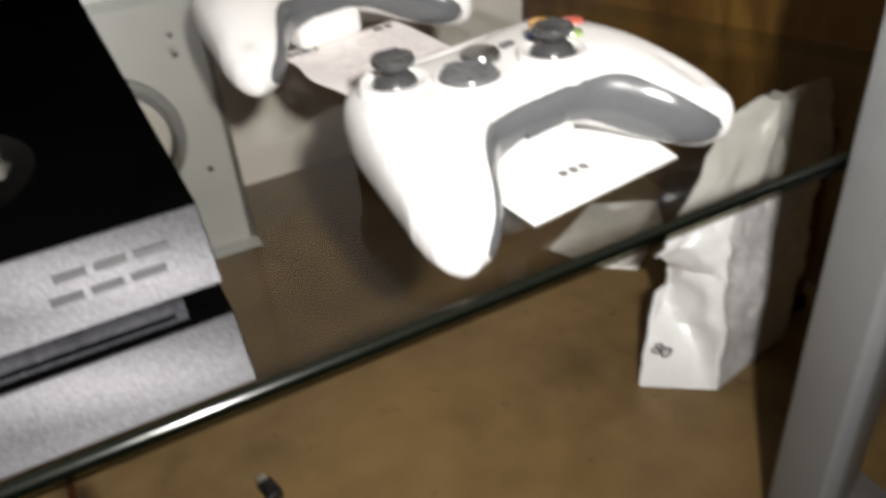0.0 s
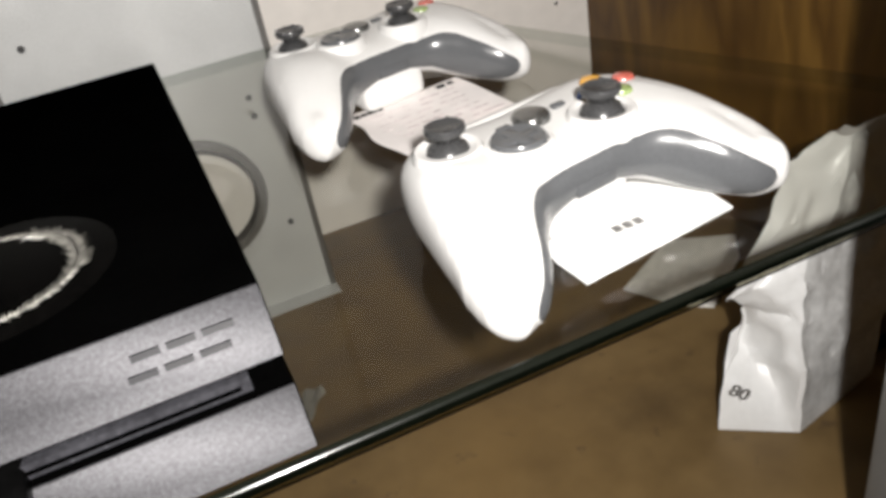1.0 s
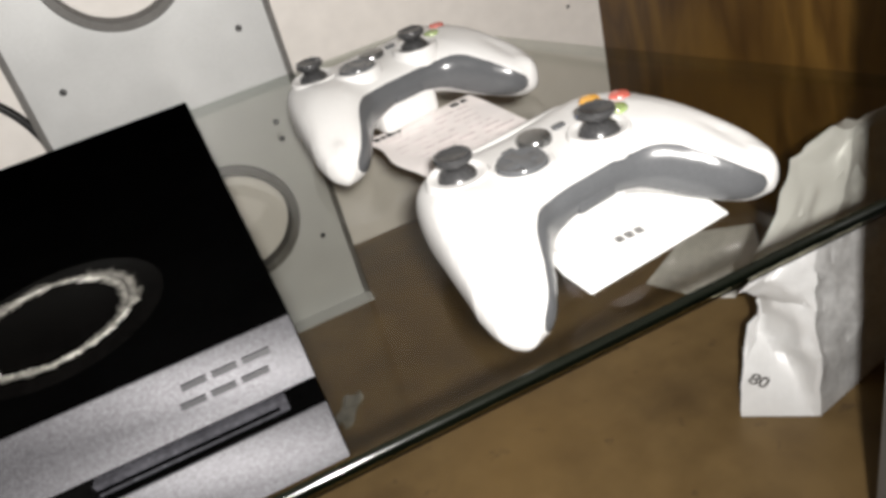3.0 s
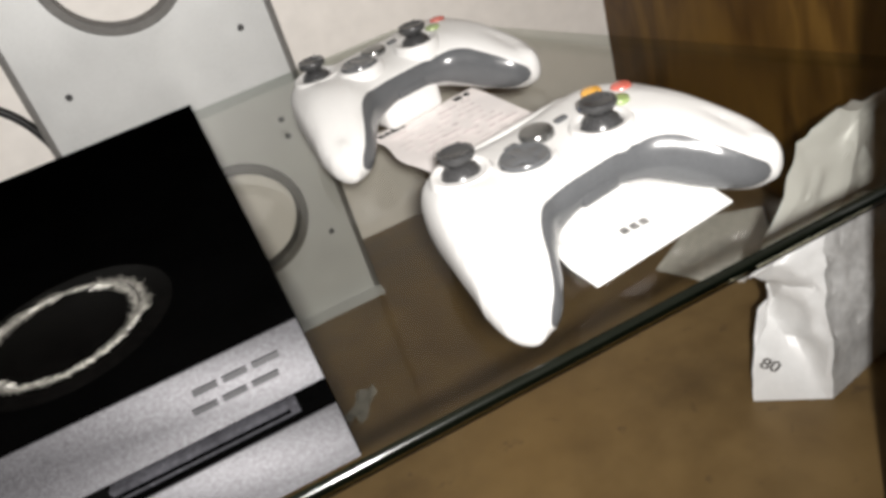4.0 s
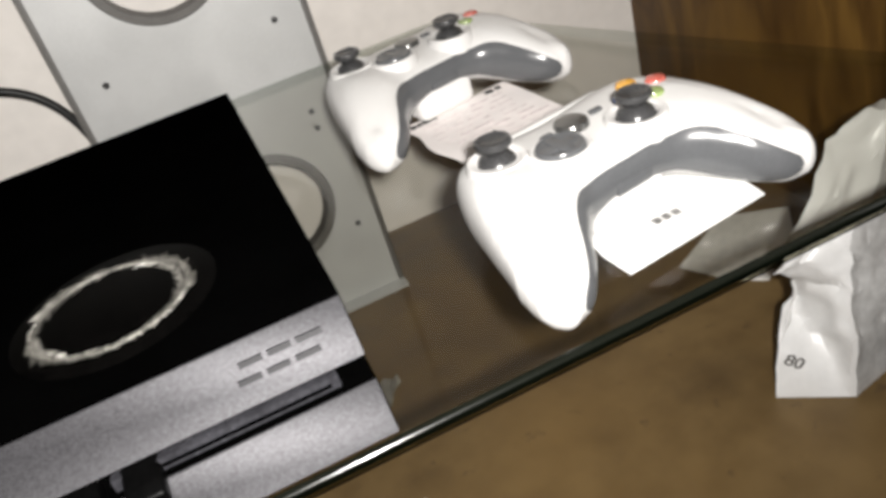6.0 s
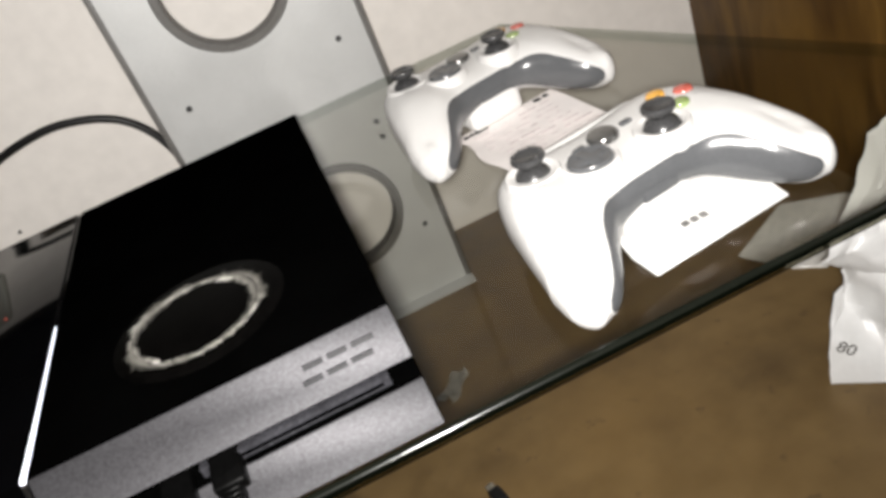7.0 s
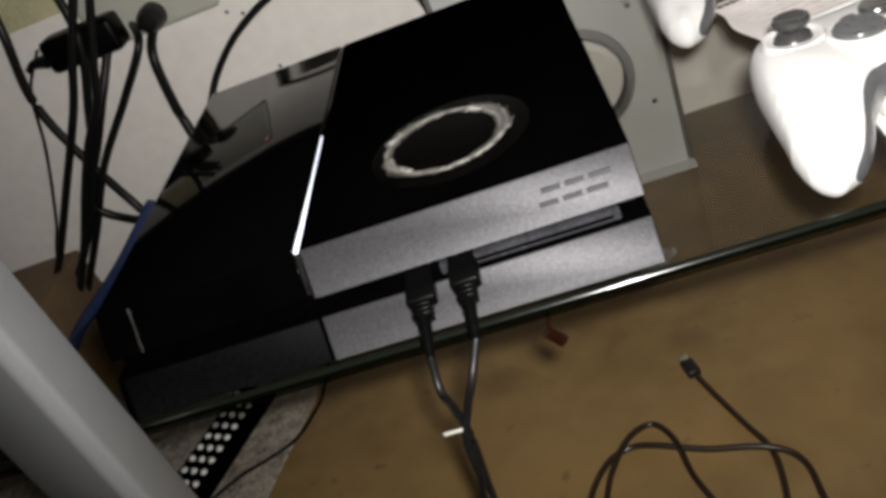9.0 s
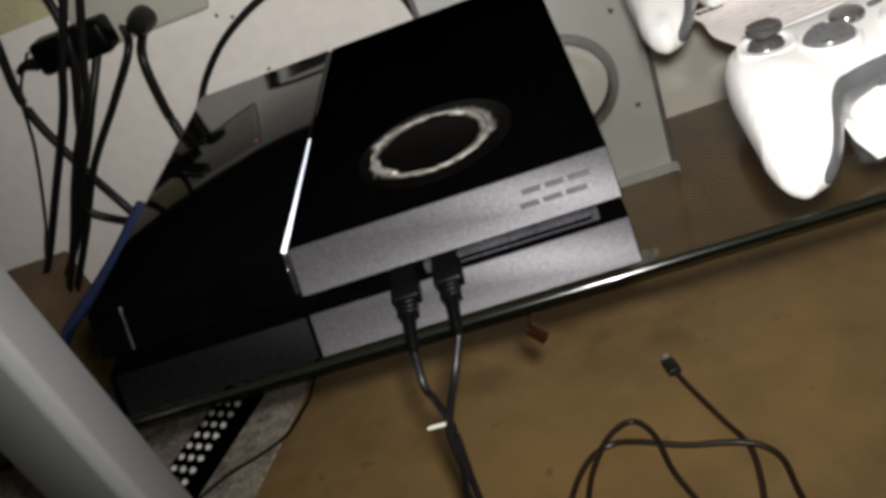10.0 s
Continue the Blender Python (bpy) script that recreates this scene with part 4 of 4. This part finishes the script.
def wall_outlet():
    ob = thing("wall_outlet", "grey-beige double outlet box on the white wall", "outlet", pose(-0.385, 0.55, 0.12))
    inv = ob.matrix_world.inverted()
    part("plate", moved(box((-0.455, 0.535, 0.063), (-0.313, 0.5495, 0.17), 0.006, 3), inv), M_OUTLET, ob)
    part("socket", moved(lathe([(0, 0.001), (0.016, 0.001), (0.017, -0.003), (0, -0.003)], 24), inv @ Matrix.Translation((-0.34, 0.535, 0.12)) @ Matrix.Rotation(radians(90), 4, "X")), M_PLASTER, ob)
    part("indicator_light", moved(lathe([(0, 0.002), (0.0018, 0.0014), (0.0022, 0), (0, 0)], 12), inv @ Matrix.Translation((-0.322, 0.535, 0.158)) @ Matrix.Rotation(radians(90), 4, "X")), M_LED, ob, "small lit red lamp")
    return ob


wall_outlet()


def power_adapter():
    ob = thing("power_adapter", "black power adapter plugged into the wall outlet", "adapter", pose(-0.44, 0.52, 0.09))
    inv = ob.matrix_world.inverted()
    part("body", moved(box((-0.041, -0.017, -0.017), (0.041, 0.015, 0.017), 0.006, 3), inv @ pose(-0.452, 0.518, 0.083, 0, 0, 0)), M_PLUG, ob)
    part("strain_relief", moved(tube([(-0.497, 0.512, 0.08), (-0.51, 0.512, 0.082), (-0.521, 0.512, 0.078)], lambda t: 0.007 - 0.004 * t, 10, 4), inv), M_CABLE, ob)
    return ob


power_adapter()


def wall_plug():
    ob = thing("wall_plug", "black round plug in the wall outlet", "plug", pose(-0.38, 0.53, 0.075))
    inv = ob.matrix_world.inverted()
    part("body", moved(lathe([(0, 0.028), (0.009, 0.027), (0.0125, 0.02), (0.0135, 0.008), (0.0135, 0), (0, 0)], 24), inv @ Matrix.Translation((-0.38, 0.535, 0.079)) @ Matrix.Rotation(radians(90), 4, "X")), M_CABLE, ob)
    return ob


wall_plug()
tagged(part("tape_patch", box((-0.545, 0.5485, 0.112), (-0.468, 0.5499, 0.19), 0.0003, 1), M_TAPE), "patch of old yellow tape on the wall", "tape")
tagged(part("cardboard_box", box((-0.80, 0.38, FLOOR_Z), (-0.615, 0.53, FLOOR_Z + 0.098), 0.002), M_BOX), "low brown cardboard box on the floor by the wall", "box")

# ---- mat and remote on the floor ----
tagged(part("floor_mat", prism([(-0.70, -0.05), (-0.375, -0.05), (-0.347, 0.154), (-0.312, 0.262), (-0.30, 0.33), (-0.70, 0.36)], FLOOR_Z, FLOOR_Z + 0.006, 0.002), M_MAT), "grey speckled carpet mat on the floor", "mat")


def remote():
    ob = thing("remote_control", "black remote control with pale round buttons, on the mat", "remote", pose(-0.394, 0.223, FLOOR_Z + 0.006, 0, 0, -23))
    body = part("body", box((-0.0225, -0.11, 0), (0.0225, 0.06, 0.014), 0.005, 3), M_MATTEBLACK, ob)
    for j in range(9):
        for i in range(3):
            part("button", lathe([(0, 0.0022), (0.0023, 0.002), (0.0029, 0.0006), (0.0029, -0.001)], 14, (-0.0125 + 0.0115 * i, 0.047 - 0.0125 * j, 0.014)), M_BUTTON, ob)
    return ob


remote()
wall_cable("thin_floor_wire", "thin black wire trailing onto the mat", [(-0.300, 0.33, -0.10), (-0.299, 0.30, FLOOR_Z + 0.02), (-0.302, 0.256, FLOOR_Z + 0.008), (-0.308, 0.231, FLOOR_Z + 0.008), (-0.322, 0.204, FLOOR_Z + 0.008), (-0.347, 0.188, FLOOR_Z + 0.0085), (-0.376, 0.174, FLOOR_Z + 0.0085), (-0.43, 0.13, FLOOR_Z + 0.0085)], 0.0016, M_PLUG)
